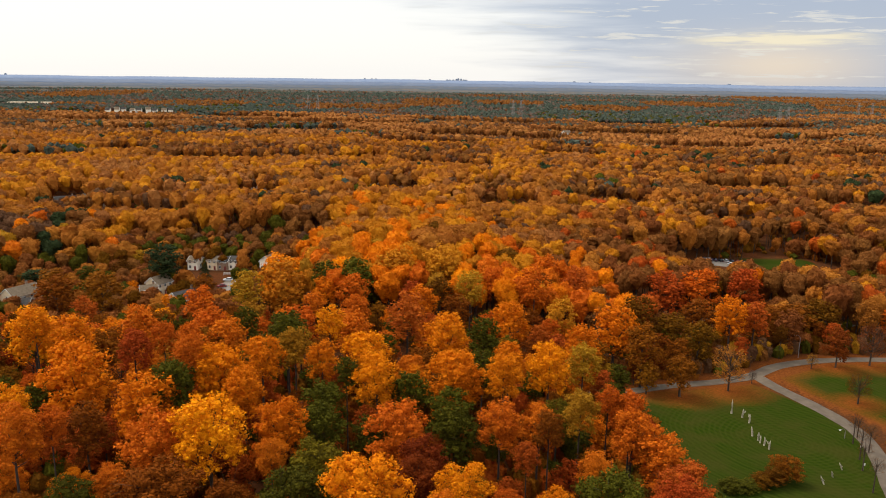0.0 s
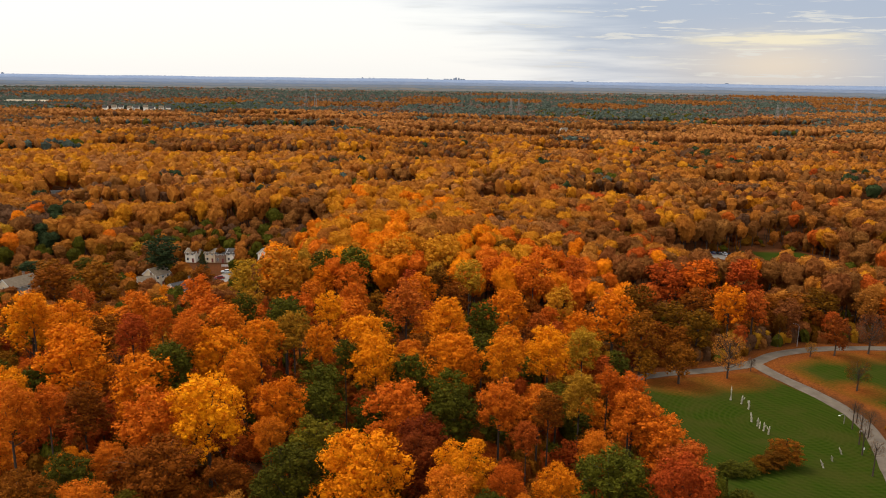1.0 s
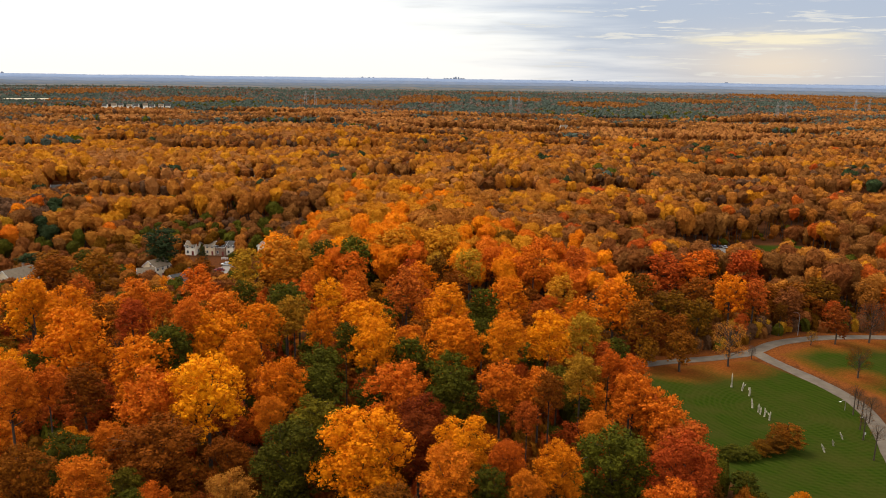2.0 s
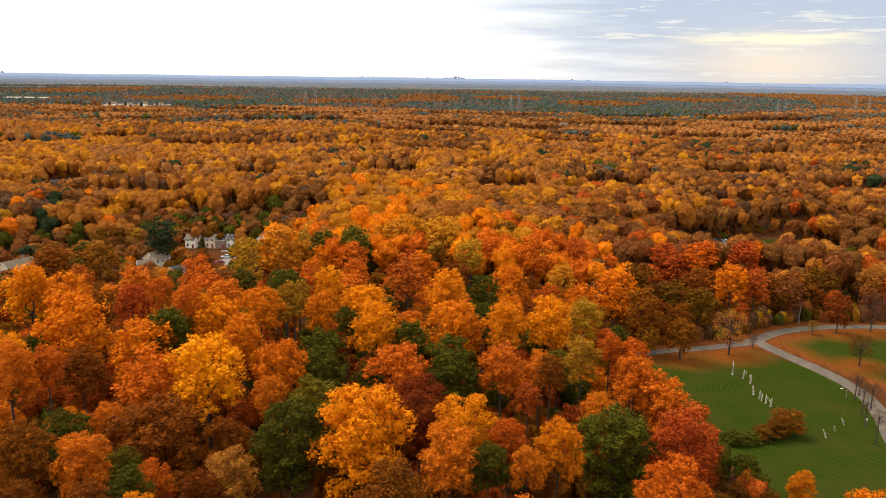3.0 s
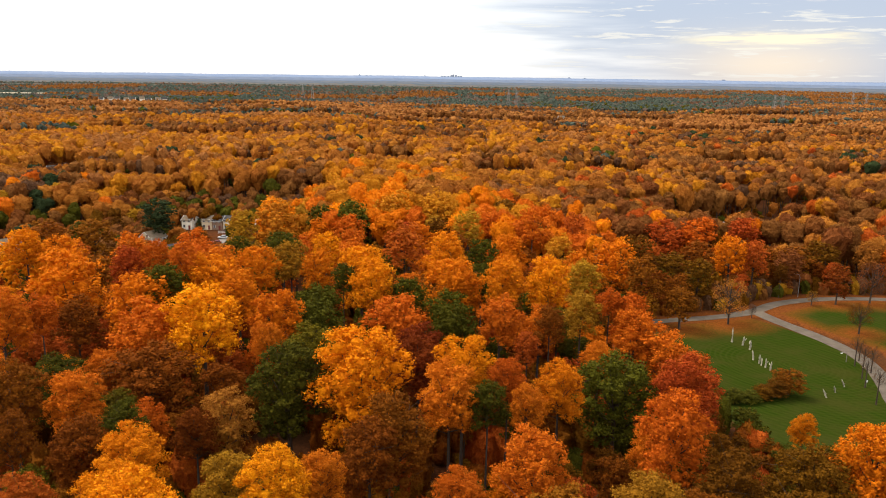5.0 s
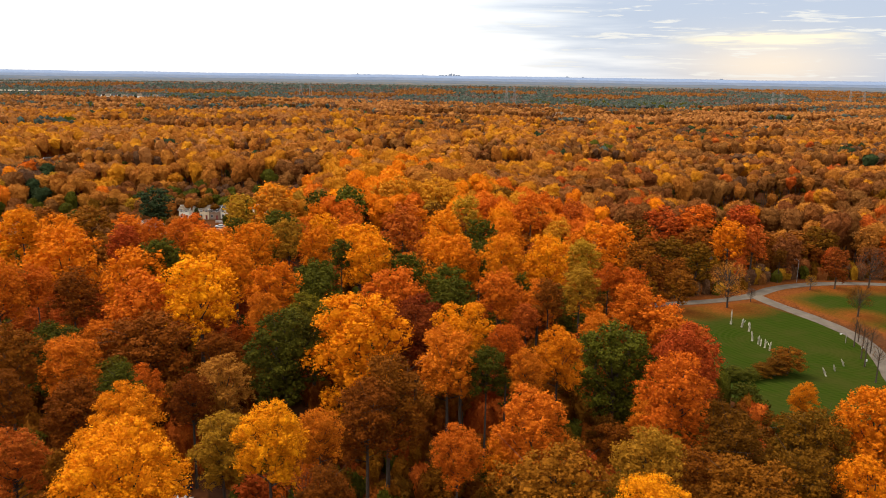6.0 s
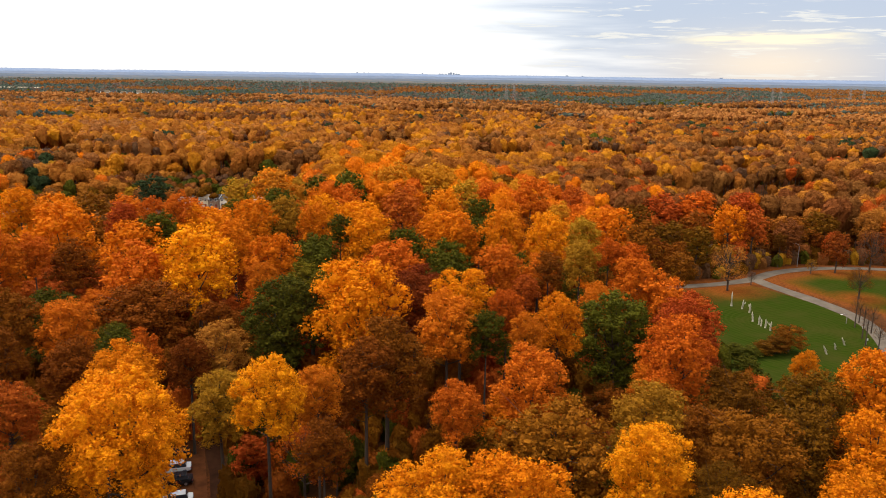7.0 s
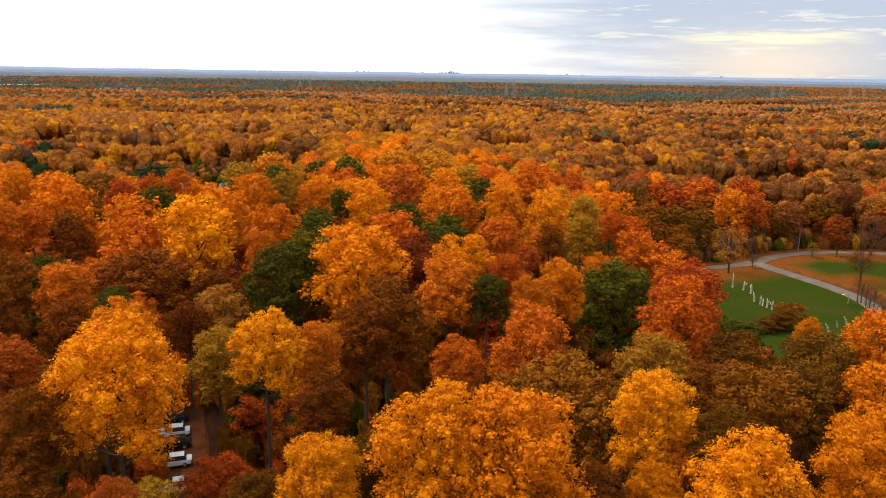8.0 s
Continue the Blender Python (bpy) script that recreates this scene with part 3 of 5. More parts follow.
def crown_mesh_of(kind, boughs, clumps, level, count, size, rng):
    tall = np.array((1.0, 1.0, TALL.get(kind, 1.1)))
    if kind in ("bare", "twig"):
        lv, lf = leaf_sprays(kind, clumps, count, size, rng)
        return mesh_of("crown", lv, lf, [LEAF["gold"]])
    inside_out = np.concatenate([boughs * (1, 1, 1, 0.80), clumps]) if kind != "pine" else boughs
    lv, lf = leaf_sprays(kind, inside_out, count, size, rng, 0.62)
    bv, bf = crown_body(inside_out, level, tall, rng)
    smooth = np.zeros(len(bf) + len(lf), bool)
    return mesh_of("crown", np.concatenate([bv, lv]), np.concatenate([bf, lf + len(bv)]), [LEAF["gold"]], smooth=smooth)


def stem_mesh(kind, rng, sides):
    """A trunk one metre high that tapers and sways a little."""
    lean = rng.normal(0, 0.12, 2)
    pts = [(0, 0, -0.03), (0, 0, 0.02), (lean[0] * 0.5, lean[1] * 0.5, 0.4), (lean[0], lean[1], 0.7), (0, 0, 1.0)]
    vs, fs = tube(pts, (0.55, 0.40, 0.30, 0.22, 0.05), sides)
    return mesh_of("trunk", [tuple(v) for v in vs], fs, [BARK], smooth=True)


def limb_mesh(kind, lobes, rng, sides, every):
    """Limbs from the trunk's line out to the lobes of the crown."""
    vs, fs = [], []

    def add(points, radii, n):
        v, f = tube(points, radii, n)
        fs.extend(tuple(i + len(vs) for i in q) for q in f)
        vs.extend(v)

    for x, y, z, r in lobes[::every]:
        a, b = Vector((0, 0, max(1.5, z * 0.62))), Vector((x, y, z))
        mid = a.lerp(b, 0.55) + Vector((0, 0, -0.5 if kind != "pine" else 0.1))
        add([a, mid, b], (0.16, 0.10, 0.03), 4 if sides > 5 else 3)
        if kind in ("bare", "twig") or (sides > 5 and kind == "oak"):
            for _ in range(5 if kind in ("bare", "twig") else 2):
                tip = b + Vector(rng.normal(size=3)) * r * 0.75 + Vector((0, 0, r * 0.5))
                add([mid.lerp(b, rng.uniform(0.3, 1.0)), tip], (0.06, 0.014), 3)
    return mesh_of("branchwork", [tuple(v) for v in vs], fs, [BARK], smooth=True)


# leaf sprays and their size by how near the tree stands
DETAIL = {"close": (19000, 0.21, 1, 7, 1), "near": (9500, 0.28, 1, 7, 1), "mid": (4000, 0.38, 1, 5, 3), "back": (1300, 0.58, 1, 4, 6)}
FULL = {"tulip": 1.0, "maple": 1.0, "oak": 1.0, "bare": 1.9, "twig": 0.10, "pine": 1.0, "shrub": 1.0}
VARIANTS = {"tulip": 6, "maple": 4, "oak": 4, "bare": 3, "twig": 2, "pine": 2, "shrub": 2}


@functools.lru_cache(maxsize=None)
def template(kind, level, v):
    """Crown, limbs and trunk of one sort of tree, made when first planted."""
    count, size, fine, sides, every = DETAIL[level]
    rng = np.random.default_rng(100 * list(VARIANTS).index(kind) + v)
    boughs, clumps = crown_lobes(kind, rng, level in ("close", "near"))
    thin = kind in ("bare", "twig")
    crown = crown_mesh_of(kind, boughs, clumps, fine, int(count * FULL[kind]), size * (0.55 if kind == "bare" else 1.0), rng)
    return crown, limb_mesh(kind, boughs, rng, sides, 1 if thin else every), stem_mesh(kind, rng, sides)


NAMES = {"tulip": ("tulip_tree", "tulip tree"), "maple": ("maple_tree", "maple tree"), "oak": ("oak_tree", "oak tree"), "bare": ("thin_tree", "thin-leaved tree"), "twig": ("bare_sapling", "leafless sapling"),
         "pine": ("pine_tree", "pine tree"), "shrub": ("shrub", "shrub")}
LOOKS = {"gold": "golden yellow", "amber": "amber", "orange": "bright orange", "flame": "deep red-orange", "crimson": "dark crimson", "rust": "rust-red",
         "brown": "dull brown", "olive": "yellow-olive", "green": "dark green", "chestnut": "chestnut-brown", "honey": "honey-yellow", "moss": "mossy green-gold", "pine": "dark evergreen", "grey": "thin grey-brown", "teal": "dark green", "tawny": "tawny", "dusk": "dull brown", "umber": "brown-orange", "russet": "russet", "fawn": "pale tawny"}
PLANTED = []
TURN = random.Random(7)


def tree(kind, leaves, x, y, top, r, where="in the wood", group="trees of the wood", low=False):
    """One tree on the ground at x, y, its top at that height and its crown of radius r."""
    z = float(ground_z(x, y))
    level = "close" if y < 68 and kind != "bare" else "near" if y < 128 else "mid" if y < 190 else "back"
    if kind == "twig":
        level = "near"
    elif low:
        level = "mid" if y < 110 else "back"
    v = TURN.randrange(VARIANTS[kind])
    crown_mesh, limbs_mesh, trunk = template(kind, level, v)
    name, plain = NAMES[kind]
    base = new(name)
    base.empty_display_size = 0.5
    stem, limbs, crown = new("trunk", trunk), new("branchwork", limbs_mesh), new("crown", crown_mesh)
    for ob in (stem, limbs, crown):
        ob.parent = base
    crown.material_slots[0].link = "OBJECT"
    crown.material_slots[0].material = LEAF[leaves]
    h = top - z
    wide = r / 6.2
    tall = h / 24.2 if kind in ("pine", "shrub") else min(h / 24.2, max(wide * 0.72, 0.30 * h / 24.2))
    for ob in (limbs, crown):
        ob.matrix_basis = pose(0, 0, h - 24.2 * tall) @ Matrix.Diagonal((wide, wide, tall, 1))
    stem.matrix_basis = Matrix.Diagonal((max(wide, 0.45), max(wide, 0.45), h - 3.2 * tall, 1))
    base.matrix_basis = pose(x, y, z, 0, 0, TURN.uniform(0, 360))
    size = "bushy" if kind == "shrub" else "tall" if h > 19 else "small" if h < 12 else "middling"
    tagged(base, f"{size} dark {plain} {where}" if kind == "twig" else f"{size} {plain}, {LOOKS[leaves]} autumn crown, {where}", "shrub" if kind == "shrub" else "tree", group)
    PLANTED.append((x, y, r))
    return base


def plant(kind, leaves, x, y, top, r):
    tree(kind, leaves, x, y, top, min(max(r * 1.2, 2.5), 8.8))


# trees that stand out one by one
plant("tulip", "gold", -8.5, 49.2, 20.2, 2.9)
plant("tulip", "gold", 5.9, 49.5, 23.8, 5.0)
plant("tulip", "gold", 0.0, 50.0, 23.5, 4.3)
plant("tulip", "gold", 17.3, 51.5, 16.7, 1.9)
plant("tulip", "gold", 25.4, 53.0, 18.1, 4.9)
plant("tulip", "gold", 35.1, 53.8, 19.7, 3.8)
plant("tulip", "gold", 20.9, 64.1, 19.3, 3.9)
plant("tulip", "gold", -30.6, 66.3, 23.2, 5.5)
plant("oak", "chestnut", 33.5, 71.4, 17.7, 5.2)
plant("tulip", "gold", 47.0, 71.6, 16.7, 4.5)
plant("tulip", "olive", 23.4, 73.2, 20.0, 3.9)
plant("oak", "chestnut", 13.2, 73.5, 17.2, 7.0)
plant("maple", "flame", -45.6, 74.8, 18.6, 3.0)
plant("tulip", "gold", -18.4, 76.8, 20.8, 3.6)
plant("tulip", "orange", 2.7, 78.7, 17.4, 2.8)
plant("tulip", "orange", -13.5, 81.2, 18.2, 2.6)
plant("oak", "olive", -25.5, 83.4, 16.6, 3.4)
plant("tulip", "orange", 11.9, 84.8, 19.3, 4.5)
plant("oak", "brown", 37.2, 86.1, 15.2, 4.7)
plant("maple", "rust", -52.8, 86.3, 20.4, 2.7)
plant("oak", "rust", -8.4, 86.9, 19.1, 3.9)
plant("oak", "brown", 50.2, 90.9, 14.4, 4.9)
plant("maple", "rust", -46.4, 91.2, 17.7, 4.0)
plant("tulip", "amber", 59.1, 91.8, 16.9, 5.2)
plant("oak", "chestnut", -6.1, 92.2, 20.3, 4.8)
plant("tulip", "orange", 32.3, 94.1, 20.5, 4.7)
plant("tulip", "orange", 12.9, 100.6, 18.7, 2.5)
plant("maple", "rust", -60.3, 101.1, 21.3, 4.3)
plant("oak", "green", 7.4, 101.3, 19.0, 2.8)
plant("tulip", "orange", -42.1, 102.0, 14.8, 3.0)
plant("tulip", "orange", 2.0, 103.4, 20.8, 4.3)
plant("maple", "tawny", -31.4, 105.1, 15.4, 4.0)
plant("tulip", "orange", 10.6, 105.5, 20.7, 2.7)
plant("tulip", "amber", 18.8, 108.4, 19.1, 3.5)
plant("oak", "moss", -48.7, 108.7, 14.1, 3.0)
plant("tulip", "gold", -11.5, 109.0, 24.7, 6.7)
plant("tulip", "gold", 4.1, 109.8, 22.5, 4.4)
plant("tulip", "amber", 58.5, 110.7, 9.7, 2.0)
plant("oak", "green", -23.0, 110.9, 21.0, 5.7)
plant("oak", "green", -59.0, 112.2, 18.0, 4.6)
plant("maple", "flame", 40.5, 114.6, 17.7, 5.2)
plant("oak", "rust", -46.8, 117.2, 18.6, 7.1)
plant("oak", "green", 29.9, 117.6, 17.5, 6.2)
plant("oak", "moss", -20.5, 121.2, 20.7, 4.9)
plant("tulip", "orange", -28.6, 121.7, 20.5, 2.4)
plant("tulip", "orange", -73.8, 123.5, 25.1, 4.3)
plant("tulip", "orange", 28.5, 124.7, 16.3, 2.5)
plant("maple", "crimson", -2.8, 125.5, 19.2, 4.5)
plant("tulip", "orange", -69.6, 128.3, 23.1, 2.9)
plant("maple", "flame", 16.4, 129.0, 16.9, 2.3)
plant("tulip", "gold", -41.7, 129.6, 24.9, 5.9)
plant("maple", "orange", -52.5, 130.7, 21.3, 5.9)
plant("tulip", "amber", -29.2, 133.3, 22.8, 4.5)
plant("maple", "rust", -65.9, 133.6, 21.0, 4.0)
plant("tulip", "orange", -7.6, 135.9, 21.7, 5.6)
plant("oak", "green", -22.9, 137.4, 20.3, 4.4)
plant("maple", "rust", 21.5, 137.4, 19.2, 2.9)
plant("tulip", "orange", 43.5, 138.0, 15.1, 4.7)
plant("tulip", "orange", 12.2, 139.3, 20.5, 4.0)
plant("tulip", "orange", 39.0, 142.3, 17.0, 4.2)
plant("tulip", "amber", -59.0, 146.3, 22.7, 6.0)
plant("tulip", "olive", 29.3, 147.1, 19.3, 3.6)
plant("tulip", "orange", 40.2, 148.7, 18.5, 3.5)
plant("oak", "green", 2.5, 149.0, 18.6, 4.4)
plant("tulip", "orange", 35.5, 149.9, 19.1, 2.6)
plant("oak", "green", -55.7, 149.9, 23.6, 4.2)
plant("tulip", "amber", -40.7, 150.7, 22.1, 4.4)
plant("oak", "green", -6.0, 153.9, 20.4, 3.9)
plant("tulip", "gold", -13.2, 154.8, 23.8, 4.6)
plant("oak", "green", -19.7, 156.1, 22.5, 2.6)
plant("tulip", "amber", 6.2, 157.3, 20.4, 3.2)
plant("tulip", "amber", -79.4, 159.4, 23.9, 7.5)
plant("tulip", "amber", 3.2, 160.3, 23.1, 5.6)
plant("tulip", "orange", -54.9, 160.7, 25.7, 3.2)
plant("tulip", "gold", -49.4, 161.8, 23.1, 5.7)
plant("tulip", "amber", -39.9, 164.3, 24.4, 4.5)
plant("tulip", "amber", -26.3, 164.5, 23.1, 3.4)
plant("tulip", "olive", -33.8, 172.2, 23.5, 3.8)
plant("tulip", "amber", 16.7, 172.4, 20.6, 4.2)
plant("tulip", "gold", -17.6, 172.7, 22.9, 5.4)
plant("tulip", "gold", 26.3, 172.9, 20.2, 5.0)
plant("maple", "flame", -73.9, 177.6, 20.7, 3.8)
plant("tulip", "olive", 35.4, 177.7, 18.4, 3.9)
plant("oak", "green", -37.2, 180.4, 24.4, 4.5)
plant("tulip", "orange", -68.6, 182.5, 21.1, 3.1)
plant("tulip", "amber", 2.4, 185.5, 23.5, 5.2)
plant("tulip", "amber", -93.4, 186.4, 21.1, 5.4)
plant("tulip", "gold", -103.1, 187.9, 22.5, 3.9)
plant("oak", "green", 11.7, 193.0, 20.5, 4.4)
plant("tulip", "gold", -30.5, 205.2, 18.7, 3.8)
plant("maple", "flame", -9.1, 213.0, 20.7, 5.5)
plant("tulip", "amber", 21.3, 224.4, 15.1, 5.3)
plant("tulip", "amber", 56.0, 234.0, 11.6, 7.1)
plant("tulip", "amber", 97.9, 247.1, 10.9, 5.1)
plant("maple", "flame", 106.1, 247.6, 9.2, 4.7)
plant("oak", "honey", -54.8, 257.8, 19.2, 7.6)
plant("oak", "green", -29.9, 269.4, 17.2, 7.4)
plant("tulip", "orange", 20.0, 274.0, 13.1, 4.4)
plant("tulip", "honey", 0.1, 280.6, 19.8, 7.0)
plant("maple", "chestnut", -131.1, 288.4, 6.3, 8.5)
plant("maple", "flame", 52.9, 288.7, 10.3, 4.9)
plant("maple", "chestnut", -159.3, 307.2, 1.7, 6.8)
plant("oak", "pine", -125.4, 341.4, 5.0, 7.8)
plant("tulip", "gold", -107.5, 194.8, 20.9, 6.2)
plant("oak", "green", -56.7, 155.8, 21.5, 4.0)
plant("tulip", "amber", 14.1, 155.8, 23.9, 3.9)
plant("maple", "rust", -34.5, 100.3, 14.5, 2.9)
plant("tulip", "gold", -36.6, 76.7, 18.9, 3.8)
plant("oak", "rust", 31.1, 78.6, 14.8, 3.6)
plant("oak", "brown", 42.1, 77.0, 15.6, 4.5)
plant("oak", "green", 3.4, 142.0, 17.8, 4.6)
plant("oak", "green", 10.3, 170.0, 19.3, 3.5)
plant("maple", "crimson", -3.1, 118.0, 19.6, 4.1)
plant("maple", "flame", 45.4, 128.0, 13.8, 5.0)
plant("oak", "green", -42.3, 95.0, 17.9, 2.9)
plant("tulip", "orange", 29.5, 130.0, 14.6, 3.2)
plant("oak", "olive", -24.6, 56.0, 12.4, 3.0)
plant("maple", "rust", -36.2, 58.0, 12.8, 3.6)
plant("maple", "flame", -25.8, 53.0, 14.1, 1.9)
plant("oak", "brown", -5.2, 55.0, 17.0, 2.5)
plant("oak", "brown", -13.7, 52.0, 15.5, 2.3)
plant("oak", "rust", 12.5, 50.0, 17.1, 2.2)
plant("oak", "green", -23.8, 150.0, 19.7, 4.7)
plant("maple", "rust", -37.0, 62.0, 17.8, 3.3)
plant("oak", "rust", -35.1, 118.0, 14.4, 4.3)
plant("oak", "rust", -4.3, 66.0, 13.2, 2.7)
plant("oak", "brown", 26.1, 60.0, 17.2, 3.0)
plant("oak", "rust", -11.6, 72.0, 15.7, 2.6)
plant("tulip", "honey", -16.0, 281.0, 18.8, 8.0)
plant("tulip", "orange", 18.2, 283.0, 11.9, 5.6)
plant("tulip", "orange", 43.5, 310.0, 10.2, 6.5)
plant("oak", "green", -40.5, 195.0, 21.0, 5.5)
plant("maple", "rust", -147.1, 285.0, 5.1, 8.7)
plant("oak", "green", -41.1, 272.0, 15.2, 5.6)
plant("tulip", "amber", -59.1, 274.0, 17.7, 9.0)
plant("oak", "olive", -71.9, 195.0, 12.7, 4.8)
plant("oak", "olive", -60.6, 240.0, 8.7, 4.7)
plant("tulip", "orange", 33.5, 262.0, 16.9, 5.5)
plant("oak", "olive", 10.6, 255.0, 16.9, 4.8)
plant("oak", "olive", -64.5, 250.0, 16.9, 4.9)
plant("tulip", "orange", -71.3, 228.0, 11.3, 5.5)
plant("maple", "rust", -93.0, 235.0, 9.4, 4.8)
plant("maple", "orange", -84.6, 262.0, 7.5, 5.8)
plant("tulip", "orange", -58.9, 205.0, 15.1, 4.9)
plant("maple", "rust", -92.8, 215.0, 9.8, 4.5)
plant("tulip", "orange", -64.2, 190.0, 15.5, 4.6)
plant("tulip", "orange", -74.0, 185.0, 13.0, 4.6)
plant("maple", "rust", -91.8, 200.0, 12.7, 5.1)
plant("maple", "rust", 62.0, 222.0, 9.1, 5.3)
plant("oak", "brown", 67.3, 250.0, 9.9, 5.9)
plant("oak", "brown", 78.6, 248.0, 4.7, 6.0)
plant("oak", "rust", 92.6, 262.0, 5.6, 6.4)
plant("oak", "brown", 84.6, 238.0, 5.3, 5.3)
plant("oak", "rust", 114.6, 262.0, 4.8, 6.5)
plant("maple", "rust", 126.7, 262.0, 3.9, 7.2)
plant("oak", "brown", 136.4, 262.0, 6.1, 6.7)
plant("maple", "flame", 91.6, 300.0, 6.2, 7.1)
plant("maple", "orange", 105.1, 300.0, 7.5, 7.2)
plant("maple", "flame", 125.2, 305.0, 6.8, 6.9)
for kind, leaves, x, y, h, r in PARK_TREES:
    tree(kind, leaves, x, y, float(ground_z(x, y)) + h, r, "on the park lawn", "trees of the park")
for leaves, x, y, top, r in (("chestnut", 81.5, 164.0, -2.6, 4.6), ("brown", 77.5, 161.5, -5.0, 3.6), ("brown", 74.0, 160.0, -5.6, 3.4), ("green", 70.0, 158.0, -6.2, 3.4)):
    tree("shrub", leaves, x, y, top, r, "on the park lawn", "shrubs of the park")
tree("shrub", "green", 66.0, 157.0, -5.4, 3.6, "beside the park lawn", "shrubs of the park")
for kind, leaves, x, y, top, r in (
        ("maple", "chestnut", -101.6, 322.0, -4.1, 5.6), ("pine", "pine", -110.5, 352.0, -5.6, 3.4),
        ("oak", "pine", -179.0, 330.0, -4.6, 7.2), ("tulip", "amber", -109.5, 300.0, -6.7, 3.4), ("tulip", "orange", -94.2, 298.0, -4.3, 3.8), ("oak", "olive", -147.7, 372.0, -4.9, 4.4), ("maple", "flame", -125.6, 262.0, 3.5, 5.0),
        ("maple", "flame", -100.2, 290.0, -7.8, 2.6), ("oak", "brown", -79.4, 350.0, -7.0, 6.6), ("maple", "flame", -85.2, 335.0, -11.0, 2.2), ("oak", "green", -160.0, 340.0, -5.5, 5.5), ("oak", "brown", -150.0, 352.0, -5.0, 5.0),
        ("tulip", "amber", -136.5, 330.5, -9.5, 2.8)):
    tree(kind, leaves, x, y, top, r, "beside the houses", "trees by the houses")
for x, y, h in ((109.0, 186.0, 8.5), (110.5, 181.0, 7.5), (106.0, 177.0, 9.0), (112.0, 189.5, 6.0), (103.5, 171.0, 8.0), (100.0, 160.0, 9.0)):
    tree("twig", "brown", x, y, float(ground_z(x, y)) + h, 1.9, "beside the park road", "saplings by the road")

# ground kept clear of trees: x, y, radius
CLEAR = [(-129, 331, 9), (-172, 306, 10), (-108, 318, 9), (-122, 366, 9), (-108, 364, 10), (-98, 345, 10), (-88, 366, 8), (-98, 330, 6), (-248, 508, 10),
         (-143, 604, 10), (-56, 632, 12), (160, 412, 14), (150, 412, 12), (172, 408, 10), (190, 408, 14), (190, 420, 16), (182, 396, 10), (200, 420, 12),
         (-29.0, 80, 4.2), (-31.5, 88, 4.2), (-34.0, 95, 4.2), (-26.5, 73, 3.4), (175, 386, 12), (190, 388, 12), (202, 404, 11), (160, 397, 10), (186, 430, 12), (98, 296, 8), (110, 294, 8), (88, 297, 6), (190, 352, 6)]
ROADS = [ROAD_MAIN, ROAD_EAST, ROAD_WEST]


def free(x, y, margin):
    if any((x - a) ** 2 + (y - b) ** 2 < (r + margin * 0.3) ** 2 for a, b, r in CLEAR):
        return False
    if y < 280:
        if max(float(inside(LAWN, x, y)), float(inside(LAWN_EAST, x, y))) > -1.5 - margin * 0.35:
            return False
        if min(float(near_line(q, x, y)) for q in ROADS) < 4 + margin * 0.4:
            return False
    return True


def patch(x, y, s, k):
    return noise.noise((x / s, y / s, k)) * 0.5 + 0.5


# patches of the woods behind: x, y, half width, half depth
# first two lists: brown for bare trees, and for shade on the slopes
BARE_SHADED_NEAR = [(-202, 480, 50, 24), (-113, 400, 24, 22), (-34, 576, 20, 24), (44, 538, 22, 30), (36, 423, 10, 40), (118, 572, 27, 30), (182, 517, 26, 15), (214, 462, 24, 22), (205, 543, 18, 16),
             (-126, 554, 17, 20), (-78, 480, 15, 11), (180, 438, 21, 22), (157, 574, 23, 15), (157, 669, 31, 24), (100, 294, 28, 9), (-90, 264, 10, 24), (150, 470, 30, 10)]
BARE_SHADED_FAR = [(-203, 770, 62, 40), (-322, 860, 32, 80), (-104, 788, 54, 40), (10, 766, 44, 70), (330, 880, 36, 70), (484, 1009, 58, 70), (443, 843, 32, 56), (-28, 939, 54, 40), (139, 874, 42, 40), (260, 770, 40, 22), (-420, 690, 40, 16)]
EVERGREEN = [(-357, 752, 66, 18), (-420, 1051, 28, 90), (-512, 1119, 36, 70), (-54, 523, 14, 12), (-211, 1112, 45, 90), (278, 1652, 90, 200), (466, 1619, 105, 150), (463, 1409, 45, 150), (356, 865, 32, 35),
             (517, 1114, 50, 55), (-99, 960, 54, 28), (49, 527, 12, 18), (-512, 1570, 150, 110), (-751, 1483, 110, 90), (129, 595, 11, 22), (-421, 1812, 120, 120), (-300, 1010, 40, 30)]
BRIGHT = [(-440, 1237, 70, 90), (-332, 677, 50, 30), (-218, 618, 125, 32), (-161, 1375, 140, 150), (-68, 1144, 110, 80), (28, 637, 55, 28), (138, 475, 11, 36), (492, 1309, 62, 140), (327, 685, 50, 24), (-210, 960, 100, 38),
          (275, 1027, 90, 60), (-58, 355, 18, 34), (-30, 450, 40, 34), (0, 372, 40, 30)]
ORANGE_FAR = [(-1105, 2513, 150, 330), (-596, 1915, 140, 150), (-244, 1856, 165, 160), (-27, 2187, 80, 240), (409, 1969, 112, 150), (711, 2306, 150, 170), (1348, 2805, 250, 520), (1107, 2023, 98, 240), (189, 2231, 105, 120),
              (900, 1640, 160, 90), (-820, 1760, 60, 70), (700, 1480, 120, 60)]


def lies_in(patches, x, y):
    """How deep a spot lies in any patch, with uneven edges: above 0 is inside."""
    wob = 0.28 * noise.noise((x / 24, y / 30, 3.3)) + 0.10 * noise.noise((x / 8, y / 11, 7.7)) if y < 1000 else 0.4 * noise.noise((x / 60, y / 90, 3.3))
    return max(1.0 - math.hypot((x - a) / w, (y - b) / d) + wob for a, b, w, d in patches)


